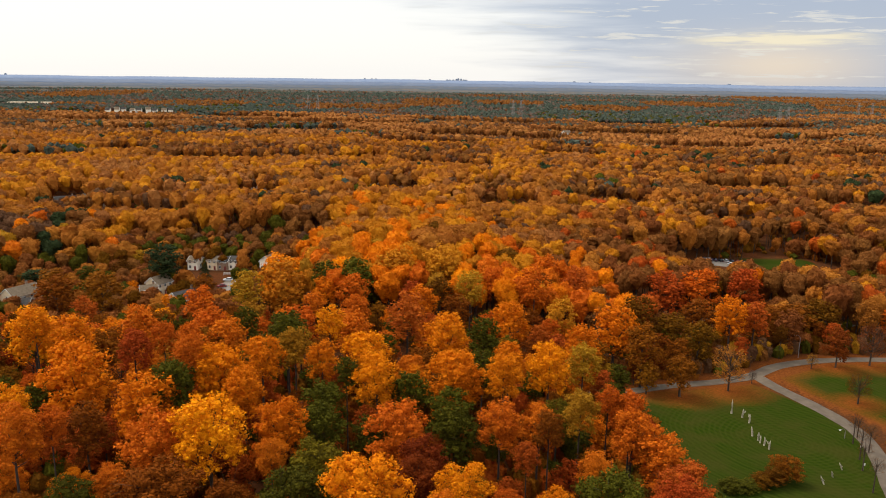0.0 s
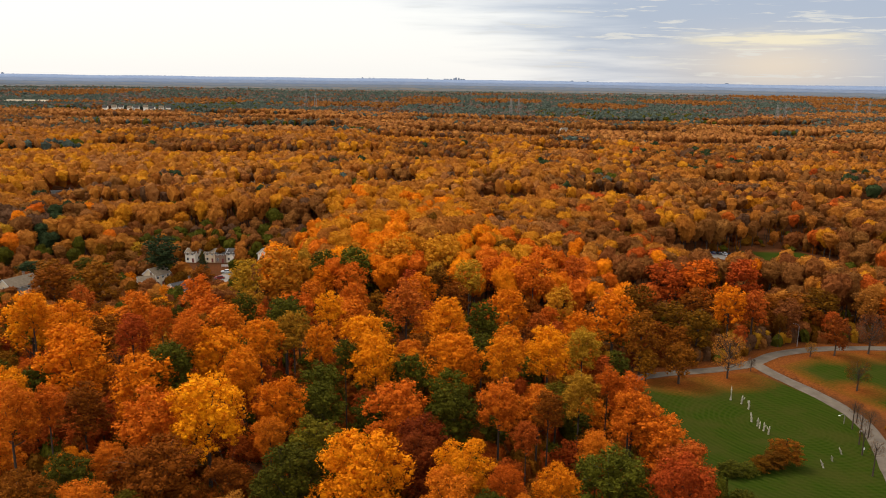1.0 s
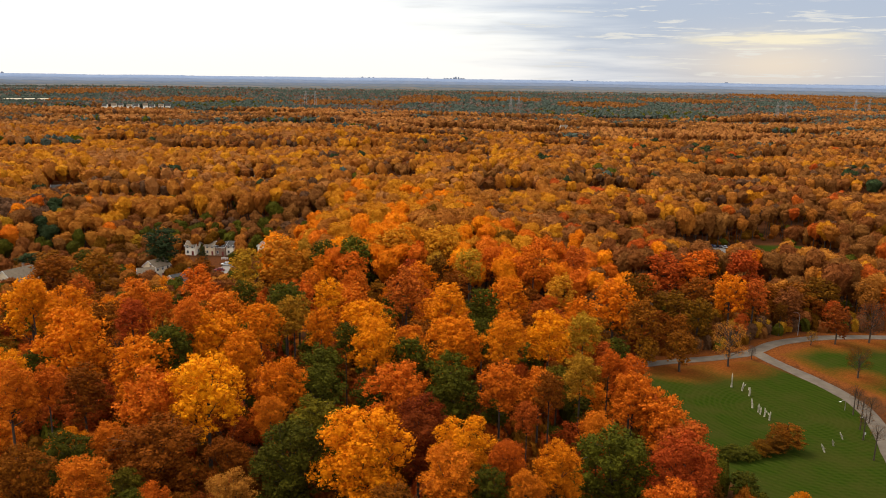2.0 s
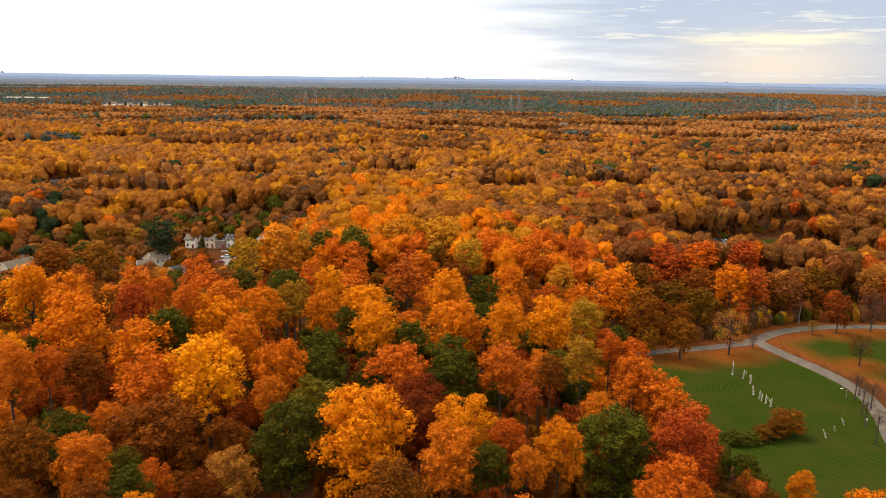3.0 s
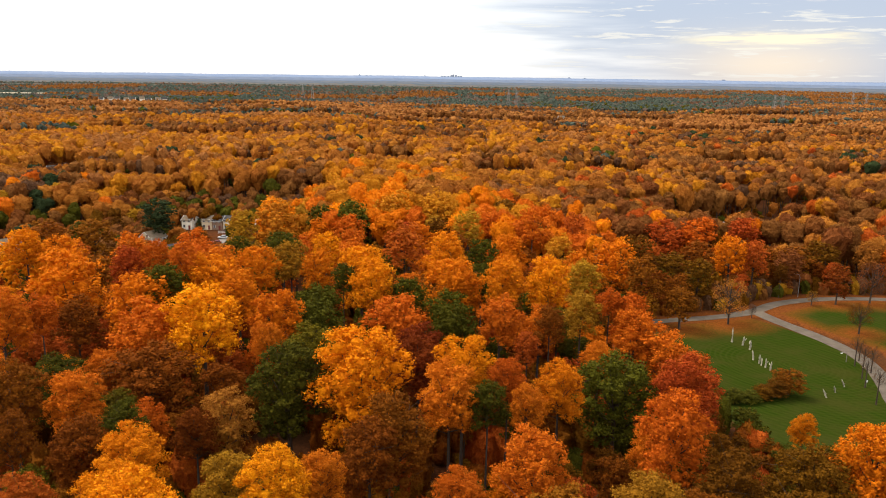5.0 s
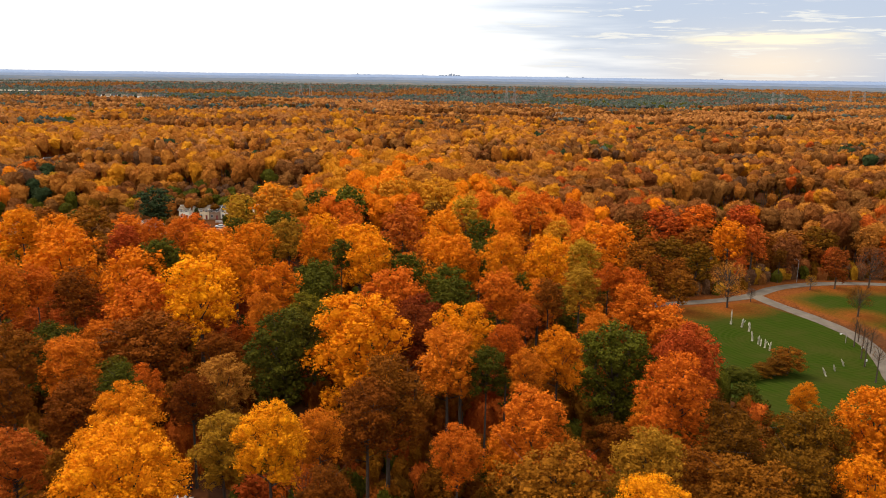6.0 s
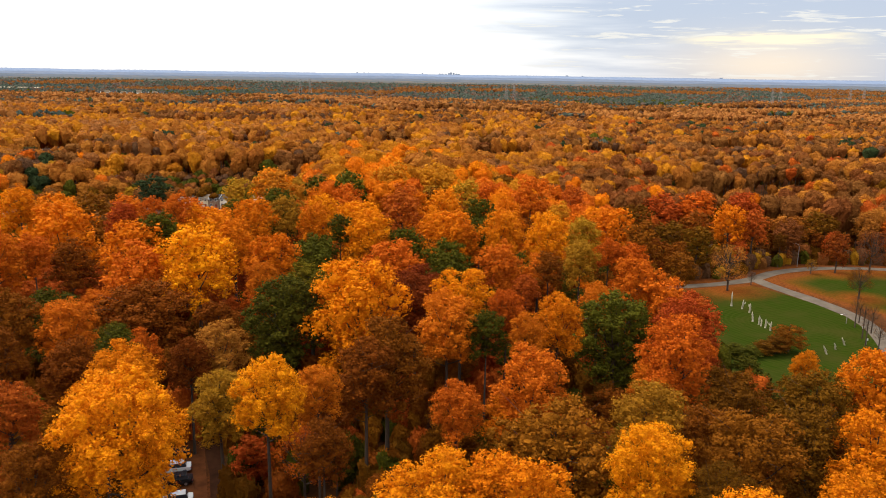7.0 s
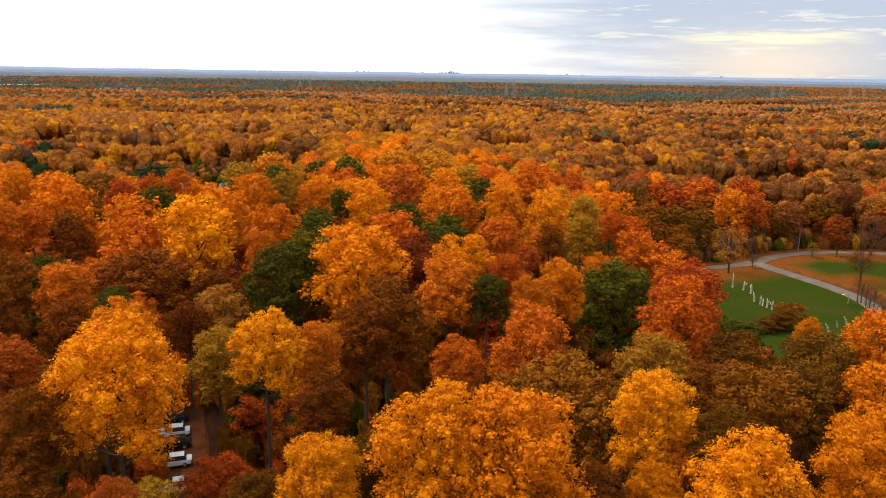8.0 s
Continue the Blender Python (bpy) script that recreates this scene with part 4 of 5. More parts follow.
# places where the growth is lower: x, y, half width, half depth, height
LOW_GROWTH = [(-98, 248, 46, 30, 12.5), (-135, 312, 62, 52, 7.5), (-100, 345, 32, 30, 5.5), (165, 388, 52, 16, 3.5), (165, 402, 34, 14, 1.5), (165, 352, 48, 20, 8.5), (105, 286, 30, 13, 3.0), (-113, 398, 60, 26, 10.0), (-240, 480, 22, 22, 14.0), (190, 335, 30, 25, 9.0), (-600, 1475, 110, 60, 5.0), (184, 1110, 22, 40, 6.0)]


# edges of taller stands, before which the trees grow lower: x, y, half width, length of the slope
STAND_EDGES = [(-195, 462, 62, 60), (-203, 735, 66, 85), (-104, 745, 62, 85), (10, 690, 50, 80), (42, 505, 24, 55), (182, 502, 28, 55), (215, 445, 26, 50), (330, 800, 40, 90), (485, 920, 64, 100), (440, 780, 36, 90),
               (-320, 800, 36, 90), (-36, 552, 26, 60), (-125, 535, 20, 50), (120, 548, 32, 60), (-113, 412, 36, 40), (-375, 735, 56, 80), (139, 850, 46, 80), (-28, 920, 60, 90), (250, 640, 50, 70), (300, 560, 45, 60)]
STAND_EDGES += [(-420, 1090, 70, 120), (-200, 1075, 90, 120), (60, 1040, 120, 110), (330, 1010, 90, 110), (500, 1150, 90, 130), (-150, 1270, 160, 150), (250, 1225, 140, 150), (560, 1400, 120, 160),
                (-520, 1290, 140, 150), (-330, 1430, 120, 160), (60, 1440, 140, 160), (360, 1500, 100, 150), (640, 960, 60, 110)]


def height_limit(x, y):
    limit = 40.0
    for a, b, w, d, h in LOW_GROWTH:
        q = math.hypot((x - a) / w, (y - b) / d)
        if q < 1.6:
            limit = min(limit, h + max(0.0, q - 1.0) * 30)     # and grows taller outwards
    for a, b, w, long in STAND_EDGES:
        u, q = (b - y - 5 * noise.noise((x / 25, 0, b))) / long, abs(x - a) / w
        if 0 < u < 1 and q < 1:
            limit = min(limit, 21 - 9.5 * (1 - u) * min(1.0, (1 - q) * 3))
    return limit


def in_bare_shaded(x, y):
    return y < 1120 and lies_in(BARE_SHADED_NEAR if y < 690 else BARE_SHADED_FAR, x, y) > 0


def pick(options, x, y, rnd):
    """Mostly the same choice as the neighbours, now and then another."""
    if rnd.random() < 0.35:
        return rnd.choice(options)
    k = min(0.999, max(0.0, (patch(x, y * 0.8, 34, 4.4) - 0.22) / 0.56))
    return options[int(k * len(options))]


def leaves_at(x, y, rnd):
    """The kind and colour of a tree by where it grows."""
    t = 0.85 * patch(x, y, 30, 5) + 0.15 * rnd.random() + rnd.gauss(0, 0.05)
    side = min(1.0, max(0.0, (x - 0.16 * y) / (0.18 * y)))      # the east is duller and browner
    if y > 255 and lies_in(EVERGREEN, x, y) > 0.05 and rnd.random() < 0.70:
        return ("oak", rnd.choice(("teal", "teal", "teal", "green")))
    # past 900 m the duller, bluer leaf colours take the place of haze
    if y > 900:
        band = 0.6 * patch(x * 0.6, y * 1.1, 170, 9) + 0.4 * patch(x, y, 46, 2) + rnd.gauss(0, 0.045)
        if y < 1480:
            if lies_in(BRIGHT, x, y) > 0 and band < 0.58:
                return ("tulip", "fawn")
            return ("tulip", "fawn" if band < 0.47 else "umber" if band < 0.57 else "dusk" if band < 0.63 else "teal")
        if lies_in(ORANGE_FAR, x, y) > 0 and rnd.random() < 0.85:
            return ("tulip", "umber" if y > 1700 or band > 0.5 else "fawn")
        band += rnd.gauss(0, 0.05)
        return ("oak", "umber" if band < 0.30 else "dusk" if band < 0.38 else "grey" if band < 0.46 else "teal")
    if y > 340 and lies_in(BRIGHT, x, y) > 0 and rnd.random() < 0.92:
        return ("tulip", pick(("honey", "amber", "honey", "tawny") if y < 520 and x < 90 else ("tawny", "tawny", "honey", "fawn"), x, y, rnd))
    hill = math.exp(-((x + 20) ** 2 / 44 ** 2 + (y - 318) ** 2 / 50 ** 2))
    right = min(1.0, max(0.0, (x - 0.09 * y - 12) / 45)) * min(1.0, max(0.0, (y - 185) / 40)) * min(1.0, max(0.15, (620 - y) / 160))
    left = math.exp(-((x + 130) ** 2 / 70 ** 2 + (y - 320) ** 2 / 62 ** 2))
    if rnd.random() < hill * 1.2:
        return ("tulip", pick(("gold", "amber", "amber", "olive", "orange") if y < 262 else ("olive", "honey", "honey", "amber", "honey", "tawny"), x, y, rnd))
    if rnd.random() < right * 0.95:
        p = patch(x, y, 17, 8) + rnd.gauss(0, 0.06)
        if p < 0.36:
            return ("tulip", pick(("tawny", "honey", "tawny", "flame"), x, y, rnd))
        if p < 0.50:
            return (rnd.choice(("bare", "tulip")), "umber")
        if p < 0.62:
            return ("maple", pick(("russet", "tawny", "russet", "flame"), x, y, rnd))
        return (rnd.choice(("bare", "oak")), rnd.choice(("brown", "umber", "umber", "russet")))
    if rnd.random() < left:
        return rnd.choice((("oak", "brown"), ("maple", "rust"), ("tulip", "orange"), ("oak", "olive"), ("bare", "dusk"), ("oak", "green"), ("tulip", "amber")))
    if y > 340:
        p = patch(x, y * 1.3, 60, 6) + 0.35 * (patch(x, y, 24, 2) - 0.5) + 0.12 * side + rnd.gauss(0, 0.025)
        if p < 0.60:
            return ("tulip", pick(("tawny", "tawny", "honey", "tawny", "fawn"), x, y, rnd) if side < 0.5 else pick(("umber", "tawny", "tawny", "russet"), x, y, rnd))
        if p < 0.72:
            return ("oak", pick(("umber", "tawny", "umber"), x, y, rnd))
        return ("oak", pick(("umber", "dusk", "pine", "umber"), x, y, rnd))
    if t > 0.66:
        return ("oak", rnd.choice(("green", "brown", "brown", "rust")))
    if t > 0.56:
        return rnd.choice((("oak", "brown"), ("maple", "rust"), ("maple", "flame"), ("tulip", "orange")))
    if t > 0.42:
        return ("tulip", rnd.choice(("orange", "amber", "orange")))
    return ("tulip", rnd.choice(("amber", "gold", "amber", "gold", "orange")))


class Cells:
    """Finds planted trees near a spot."""

    def __init__(self, size):
        self.size, self.cells = size, {}

    def add(self, x, y, r):
        self.cells.setdefault((int(x // self.size), int(y // self.size)), []).append((x, y, r))

    def clash(self, x, y, r, tight):
        i, j = int(x // self.size), int(y // self.size)
        for a in (i - 1, i, i + 1):
            for b in (j - 1, j, j + 1):
                for px, py, pr in self.cells.get((a, b), ()):
                    if math.hypot(px - x, py - y) < (pr + r) * tight:
                        return True
        return False


cells = Cells(20.0)
for p in PLANTED:
    cells.add(*p)
fill = random.Random(21)
# the rest of the near wood, and lower trees between the crowns
for tries, low in ((3200, False), (1300, True)):
    for _ in range(tries):
        y = math.sqrt(fill.uniform(42.0 ** 2, 262.0 ** 2))
        x = fill.uniform(-1, 1) * (0.60 * y + 8)
        r = fill.uniform(2.6, 3.8) if low else fill.uniform(4.2, 6.2)
        kind, leaves = leaves_at(x, y, fill)
        h = fill.uniform(9, 15) if low else fill.uniform(19.5, 24.5)
        if low:
            kind, leaves = fill.choice((("oak", "rust"), ("maple", "flame"), ("maple", "rust"), ("maple", "flame"), ("oak", "brown"), ("oak", "green"), ("bare", "orange")))
        elif fill.random() < (0.92 if -6 < x < 64 and 196 < y < 250 else 0.85 if y < 205 else 0.5):
            # duller, lower trees fill the room between the tall crowns
            kind, leaves = fill.choice((("oak", "moss"), ("oak", "green"), ("oak", "chestnut"), ("maple", "flame"), ("maple", "rust"), ("tulip", "orange"), ("tulip", "orange"), ("tulip", "amber")))
            h, r = fill.uniform(12.0, 17.5), r * 0.85
        if x > 0.34 * y and 64 < y < 128:            # brown oaks below the park
            kind, leaves = fill.choice((("oak", "brown"), ("oak", "brown"), ("oak", "chestnut"), ("oak", "green")))
            h = min(h, 15.5)
        if x > 45 and y > 190:
            h *= 0.78
        if x > 44 and 96 < y < 200:
            if not low or y > 150:
                continue
            kind, leaves, h = fill.choice((("oak", "brown"), ("oak", "green"), ("shrub", "brown"))) + (fill.uniform(5, 9),)
        h = min(h, height_limit(x, y))
        if cells.clash(x, y, r, 0.70 if low else 0.82) or not free(x, y, r):
            continue
        tree(kind, leaves, x, y, float(ground_z(x, y)) + h, r, low=low)
        cells.add(x, y, r)


# ---- the woods behind, too many to count ----
BALL[3] = ico(3)


def wood_template(rng, level, bumps, sprays, size, high=0.20):
    """A crown of the woods: an egg of rounded clumps with small sprays of leaves on it. Vertices, triangles, which are smooth."""
    bv, bf = BALL[level]
    v = bv.copy()
    way = rng.normal(size=(bumps, 3)) + (0, 0, 0.5)
    way /= np.linalg.norm(way, axis=1)[:, None]
    near = (v @ way.T).max(1)                        # how close each spot lies to the middle of a clump
    v *= (0.98 - high + high * np.clip((near - 0.84) / 0.13, 0, 1) + rng.uniform(-0.075, 0.075, len(v)))[:, None]
    v[:, :2] += 0.12 * rng.normal(size=2) * v[:, 2:3]
    low = v[:, 2] < 0
    v[low, :2] *= (1 + 0.42 * v[low, 2])[:, None]    # narrower and longer below
    v[low, 2] *= 1.6
    f = bf[v[bf][:, :, 2].max(1) > -1.15]
    smooth = np.zeros(len(f), bool)
    if sprays:
        cross = np.cross(v[f][:, 1] - v[f][:, 0], v[f][:, 2] - v[f][:, 0])
        area = np.linalg.norm(cross, axis=1)
        share = area * np.clip(v[f][:, :, 2].mean(1) + 0.85, 0.02, 1)
        pick = rng.choice(len(f), sprays, p=share / share.sum())
        w = rng.dirichlet((1, 1, 1), sprays)
        p = (v[f[pick]] * w[:, :, None]).sum(1)
        n = cross[pick] / area[pick][:, None] + rng.normal(size=(sprays, 3)) * 0.6
        n /= np.linalg.norm(n, axis=1)[:, None]
        t = np.cross(n, rng.normal(size=(sprays, 3)))
        t /= np.linalg.norm(t, axis=1)[:, None]
        b = np.cross(n, t)
        q = size * rng.uniform(0.6, 1.4, (sprays, 1))
        p = p * (1 + rng.uniform(0.0, 0.14, (sprays, 1)))
        blade = np.stack([p - t * q * 0.5 - b * q * 0.35, p + t * q * 0.5 - b * q * 0.35, p + b * q * 0.6], 1).reshape(-1, 3)
        f = np.concatenate([f, np.arange(sprays * 3).reshape(-1, 3) + len(v)])
        v = np.concatenate([v, blade])
        smooth = np.concatenate([smooth, np.zeros(sprays, bool)])
    return v, f, smooth


SHADES = list(LEAVES)


def woods(name, label, rnd, ylo, yhi, spacing, templates, rmin, rmax, tight, hmin, hmax, stems=False):
    all_v, all_f, slot, tint, soft = [], [], [], [], []
    count = 0
    area = 0.60 * (yhi ** 2 - ylo ** 2)
    for _ in range(int(area / spacing ** 2)):
        y = math.sqrt(rnd.uniform(ylo ** 2, yhi ** 2))
        x = rnd.uniform(-1, 1) * (0.60 * y + 10)
        r = rnd.uniform(rmin, rmax)
        if cells.clash(x, y, r, tight) or (y < 700 and not free(x, y, r)):
            continue
        if any((x - a) ** 2 + (y - b) ** 2 < q * q for a, b, q in FAR_CLEAR):
            continue
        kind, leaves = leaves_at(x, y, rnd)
        h_gap = 1.0
        # brown leaf colours here also stand in for the slopes' shade
        if in_bare_shaded(x, y) and rnd.random() < 0.93:
            kind, leaves, h_gap = "oak", rnd.choice(("umber", "russet", "umber", "tawny", "dusk")), rnd.uniform(0.90, 1.0)
            r = max(r * 0.75, rmin * 0.8)
        cells.add(x, y, r)
        h_gap = min(h_gap, height_limit(x, y) / 21.0)
        if h_gap < 0.6:
            leaves = rnd.choice(("umber", "tawny", "umber", "dusk", "russet", "green") if y > 400 else ("russet", "brown", "umber", "tawny", "green", "russet"))
            r *= 0.8
        h = h_gap * rnd.uniform(hmin, hmax) * (0.8 if kind == "bare" else 0.92 if kind == "oak" else 1.0)
        deep = r * (rnd.uniform(0.95, 1.25) if y < 900 else rnd.uniform(0.8, 1.05))
        v, f, sm = templates[rnd.randrange(len(templates))]
        a = rnd.uniform(0, 6.283)
        ca, sa = math.cos(a), math.sin(a)
        top = float(ground_z(x, y)) + h
        w = np.empty_like(v)
        w[:, 0] = x + r * (v[:, 0] * ca - v[:, 1] * sa)
        w[:, 1] = y + r * (v[:, 0] * sa + v[:, 1] * ca)
        w[:, 2] = top - deep + deep * v[:, 2]
        all_v.append(w), all_f.append(f + count), soft.append(sm)
        count += len(v)
        slot.append(np.full(len(f), SHADES.index(leaves)))
        tint.append(np.full(len(v), rnd.random()))
        if stems:                                    # a bare stem from the ground into the crown
            q = r * 0.055
            base = float(ground_z(x, y)) - 0.3
            ring = [(x + q * c, y + q * s_, z) for z, q in ((base, q * 1.3), (top - deep * 1.1, q * 0.8)) for c, s_ in ((1, 0), (-0.5, 0.87), (-0.5, -0.87))]
            all_v.append(np.array(ring)), soft.append(np.ones(6, bool))
            all_f.append(np.array([(0, 1, 4), (0, 4, 3), (1, 2, 5), (1, 5, 4), (2, 0, 3), (2, 3, 5)]) + count)
            count += 6
            slot.append(np.full(6, len(SHADES))), tint.append(np.zeros(6))
    me = mesh_of(name, np.concatenate(all_v), np.concatenate(all_f), [WOOD_LEAF[k] for k in SHADES] + [BARK], np.concatenate(slot), smooth=np.concatenate(soft), tint=np.concatenate(tint))
    tagged(new(name, me), label, "woodland", kind="stuff")


FAR_CLEAR = [(190, 1150, 16), (-600, 1545, 34), (-640, 1560, 30), (-560, 1545, 30), (-930, 1790, 50), (-980, 1790, 40)]
wood_rng = np.random.default_rng(5)
near_woods = [wood_template(wood_rng, 3, 15, 520, 0.15, 0.32) for _ in range(10)]
mid_woods = [wood_template(wood_rng, 2, 9, 130, 0.21, 0.34) for _ in range(10)]
far_woods = [wood_template(wood_rng, 1, 5, 30, 0.36, 0.36) for _ in range(8)]
woods("autumn_woods", "dense autumn woodland of orange and rust crowns behind the park", random.Random(31), 258, 460, 2.3, near_woods, 3.4, 5.8, 0.64, 19, 23.5, True)
woods("autumn_woods", "rolling orange and amber autumn woodland", random.Random(32), 460, 900, 3.1, mid_woods, 3.8, 6.0, 0.64, 19, 23)
woods("distant_woods", "distant autumn woodland with dark evergreen patches, haze mixed into its leaf colours", random.Random(33), 900, 1700, 4.6, far_woods, 4.6, 7.4, 0.64, 18.5, 22.0)
woods("distant_woods", "far woodland towards the horizon, haze mixed into its leaf colours", random.Random(34), 1700, 3150, 8.6, far_woods, 7.0, 11.0, 0.66, 17.5, 21.5)


# dark undergrowth below the crowns and in the gaps
def undergrowth():
    rnd = random.Random(44)
    rg = np.random.default_rng(8)
    fine = [wood_template(rg, 2, 12, 260, 0.17, 0.36) for _ in range(5)]
    coarse = [wood_template(rg, 2, 6, 24, 0.26, 0.3) for _ in range(4)]
    all_v, all_f, slot, tint, count = [], [], [], [], 0
    for n in range(3000):
        y = math.sqrt(rnd.uniform(38.0 ** 2, 200.0 ** 2)) if n < 1100 else math.sqrt(rnd.uniform(200.0 ** 2, 560.0 ** 2))
        x = rnd.uniform(-1, 1) * (0.60 * y + 8)
        if n >= 1100 and height_limit(x, y) > 30 and not in_bare_shaded(x, y) and rnd.random() < 0.6:
            continue
        r = rnd.uniform(0.9, 2.2) if y < 200 else rnd.uniform(1.6, 3.4)
        if not free(x, y, r + 1):
            continue
        v, f, _ = (fine if y < 200 else coarse)[rnd.randrange(4)]
        w = v * (r, r, r * rnd.uniform(0.8, 1.5)) + (x, y, float(ground_z(x, y)) + r * 0.5)
        all_v.append(w), all_f.append(f + count)
        count += len(v)
        slot.append(np.full(len(f), SHADES.index(rnd.choice(("rust", "brown", "brown", "green", "chestnut", "rust")))))
        tint.append(np.full(len(v), rnd.random()))
    # saplings and brush between the stems close by
    for n in range(1500):
        y = math.sqrt(rnd.uniform(40.0 ** 2, 215.0 ** 2))
        x, r = rnd.uniform(-1, 1) * (0.60 * y + 6), rnd.uniform(1.6, 3.3)
        if not free(x, y, r + 1):
            continue
        v, f, _ = fine[rnd.randrange(4)]
        w = v * (r, r, r * rnd.uniform(1.2, 2.2)) + (x, y, float(ground_z(x, y)) + r)
        all_v.append(w), all_f.append(f + count)
        count += len(v)
        slot.append(np.full(len(f), SHADES.index(rnd.choice(("brown", "rust", "rust", "green", "chestnut", "flame")))))
        tint.append(np.full(len(v), rnd.random()))
    # the thicket at the edge of the wood beyond the park road
    for n in range(620):
        x, y = rnd.uniform(46, 190), rnd.uniform(219, 266)
        r = rnd.uniform(1.7, 3.0)
        if max(float(inside(LAWN, x, y)), float(inside(LAWN_EAST, x, y))) > -5 or min(float(near_line(q, x, y)) for q in ROADS) < 4.2 + r:
            continue
        v, f, _ = fine[rnd.randrange(4)]
        w = v * (r, r, r * rnd.uniform(1.0, 1.9)) + (x, y, float(ground_z(x, y)) + r * 0.7)
        all_v.append(w), all_f.append(f + count)
        count += len(v)
        slot.append(np.full(len(f), SHADES.index(rnd.choice(("brown", "brown", "dusk", "dusk", "umber", "green", "russet", "olive")))))
        tint.append(np.full(len(v), rnd.random()))
    me = mesh_of("undergrowth", np.concatenate(all_v), np.concatenate(all_f), [WOOD_LEAF[k] for k in SHADES], np.concatenate(slot), tint=np.concatenate(tint))
    tagged(new("undergrowth", me), "rust and brown bushes under the trees of the wood", "undergrowth", kind="stuff")


undergrowth()


# ---- houses ----
def house(name, label, w, d, eaves, rise, wall_mat, roof_mat, x, y, turn, group="", storeys=2, chimney=True, porch=False):
    """A gabled house with its ridge along its width; front towards its -y."""
    z = float(ground_z(x, y))
    base = new(name)
    base.matrix_basis = pose(x, y, z, 0, 0, turn)
    tagged(base, label, "house", group)
    bm = bmesh.new()
    hw, hd = w / 2, d / 2
    low = [bm.verts.new(p) for p in ((-hw, -hd, -0.8), (hw, -hd, -0.8), (hw, hd, -0.8), (-hw, hd, -0.8))]
    top = [bm.verts.new((v.co.x, v.co.y, eaves)) for v in low]
    a, b = bm.verts.new((-hw, 0, eaves + rise)), bm.verts.new((hw, 0, eaves + rise))
    for i in range(4):
        bm.faces.new((low[i], low[(i + 1) % 4], top[(i + 1) % 4], top[i]))
    bm.faces.new((top[1], top[2], b))
    bm.faces.new((top[3], top[0], a))
    part("wall", bm, wall_mat, base)
    slope = math.hypot(hd, rise)
    for side in (-1, 1):
        bm = box_bm(w + 0.7, slope + 0.5, 0.16, (0, 0, 0), 0.03)
        tilt = math.degrees(math.atan2(rise, hd))
        bmesh.ops.transform(bm, matrix=pose(0, side * (hd / 2 + 0.16), eaves + rise / 2 - 0.06, -side * tilt), verts=bm.verts)
        roof = part("roof", bm, roof_mat, base)
        gut = bmesh.new()
        bmesh.ops.create_cone(gut, segments=6, radius1=0.08, radius2=0.08, depth=w + 0.6, matrix=pose(0, side * (hd + 0.40), eaves - 0.36, 0, 90, 0))
        part("gutter", gut, TRIM_WHITE, roof)
    part("ridge_cap", box_bm(w + 0.7, 0.35, 0.12, (0, 0, eaves + rise + 0.05), 0.03), roof_mat, base)
    for gx in (-hw - 0.36, hw + 0.36):
        for side in (-1, 1):
            bm = box_bm(0.06, slope + 0.5, 0.28)
            bmesh.ops.transform(bm, matrix=pose(gx, side * (hd / 2 + 0.16), eaves + rise / 2 - 0.16, -side * math.degrees(math.atan2(rise, hd))), verts=bm.verts)
            part("bargeboard", bm, TRIM_WHITE, base)
    n = max(2, int(w / 2.6))
    for floor in range(storeys):
        zz = 0.9 + floor * 2.7
        for i in range(n):
            if floor == 0 and i == n // 2:
                continue
            xx = -hw + (i + 0.5) * w / n
            for side in (-1, 1):
                win = part("window", box_bm(1.15, 0.12, 1.45, (xx, side * (hd + 0.02), zz)), TRIM_WHITE, base)
                part("pane", box_bm(0.95, 0.04, 0.60, (xx, side * (hd + 0.075), zz + 0.10)), GLASS, win)
                part("pane", box_bm(0.95, 0.04, 0.60, (xx, side * (hd + 0.075), zz + 0.76)), GLASS, win)
        for gx in (-hw - 0.02, hw + 0.02):
            win = part("window", box_bm(0.12, 1.0, 1.35, (gx, 0, zz)), TRIM_WHITE, base)
            part("pane", box_bm(0.04, 0.82, 1.15, (gx + math.copysign(0.055, gx), 0, zz + 0.10)), GLASS, win)
    door = part("door", box_bm(1.0, 0.10, 2.05, (-hw + (n // 2 + 0.5) * w / n, -hd - 0.03, 0), 0.02), DOOR_PAINT, base)
    part("handle", box_bm(0.05, 0.08, 0.14, (-hw + (n // 2 + 0.5) * w / n + 0.38, -hd - 0.11, 1.0), 0.01), STEEL, door)
    if chimney:
        stack = part("chimney", box_bm(0.8, 0.7, 2.4, (hw * 0.55, hd * 0.25, eaves + rise - 1.2), 0.03), TAN_SIDING, base)
        part("cap", box_bm(0.95, 0.85, 0.12, (hw * 0.55, hd * 0.25, eaves + rise + 1.2), 0.02), GREY_ROOF, stack)
    if porch:
        part("porch_roof", box_bm(3.2, 1.8, 0.14, (0, -hd - 0.9, 2.5), 0.03), roof_mat, base)
        for px in (-1.4, 1.4):
            part("post", box_bm(0.14, 0.14, 2.5 + 0.8, (px, -hd - 1.6, -0.8), 0.01), TRIM_WHITE, base)
    return base


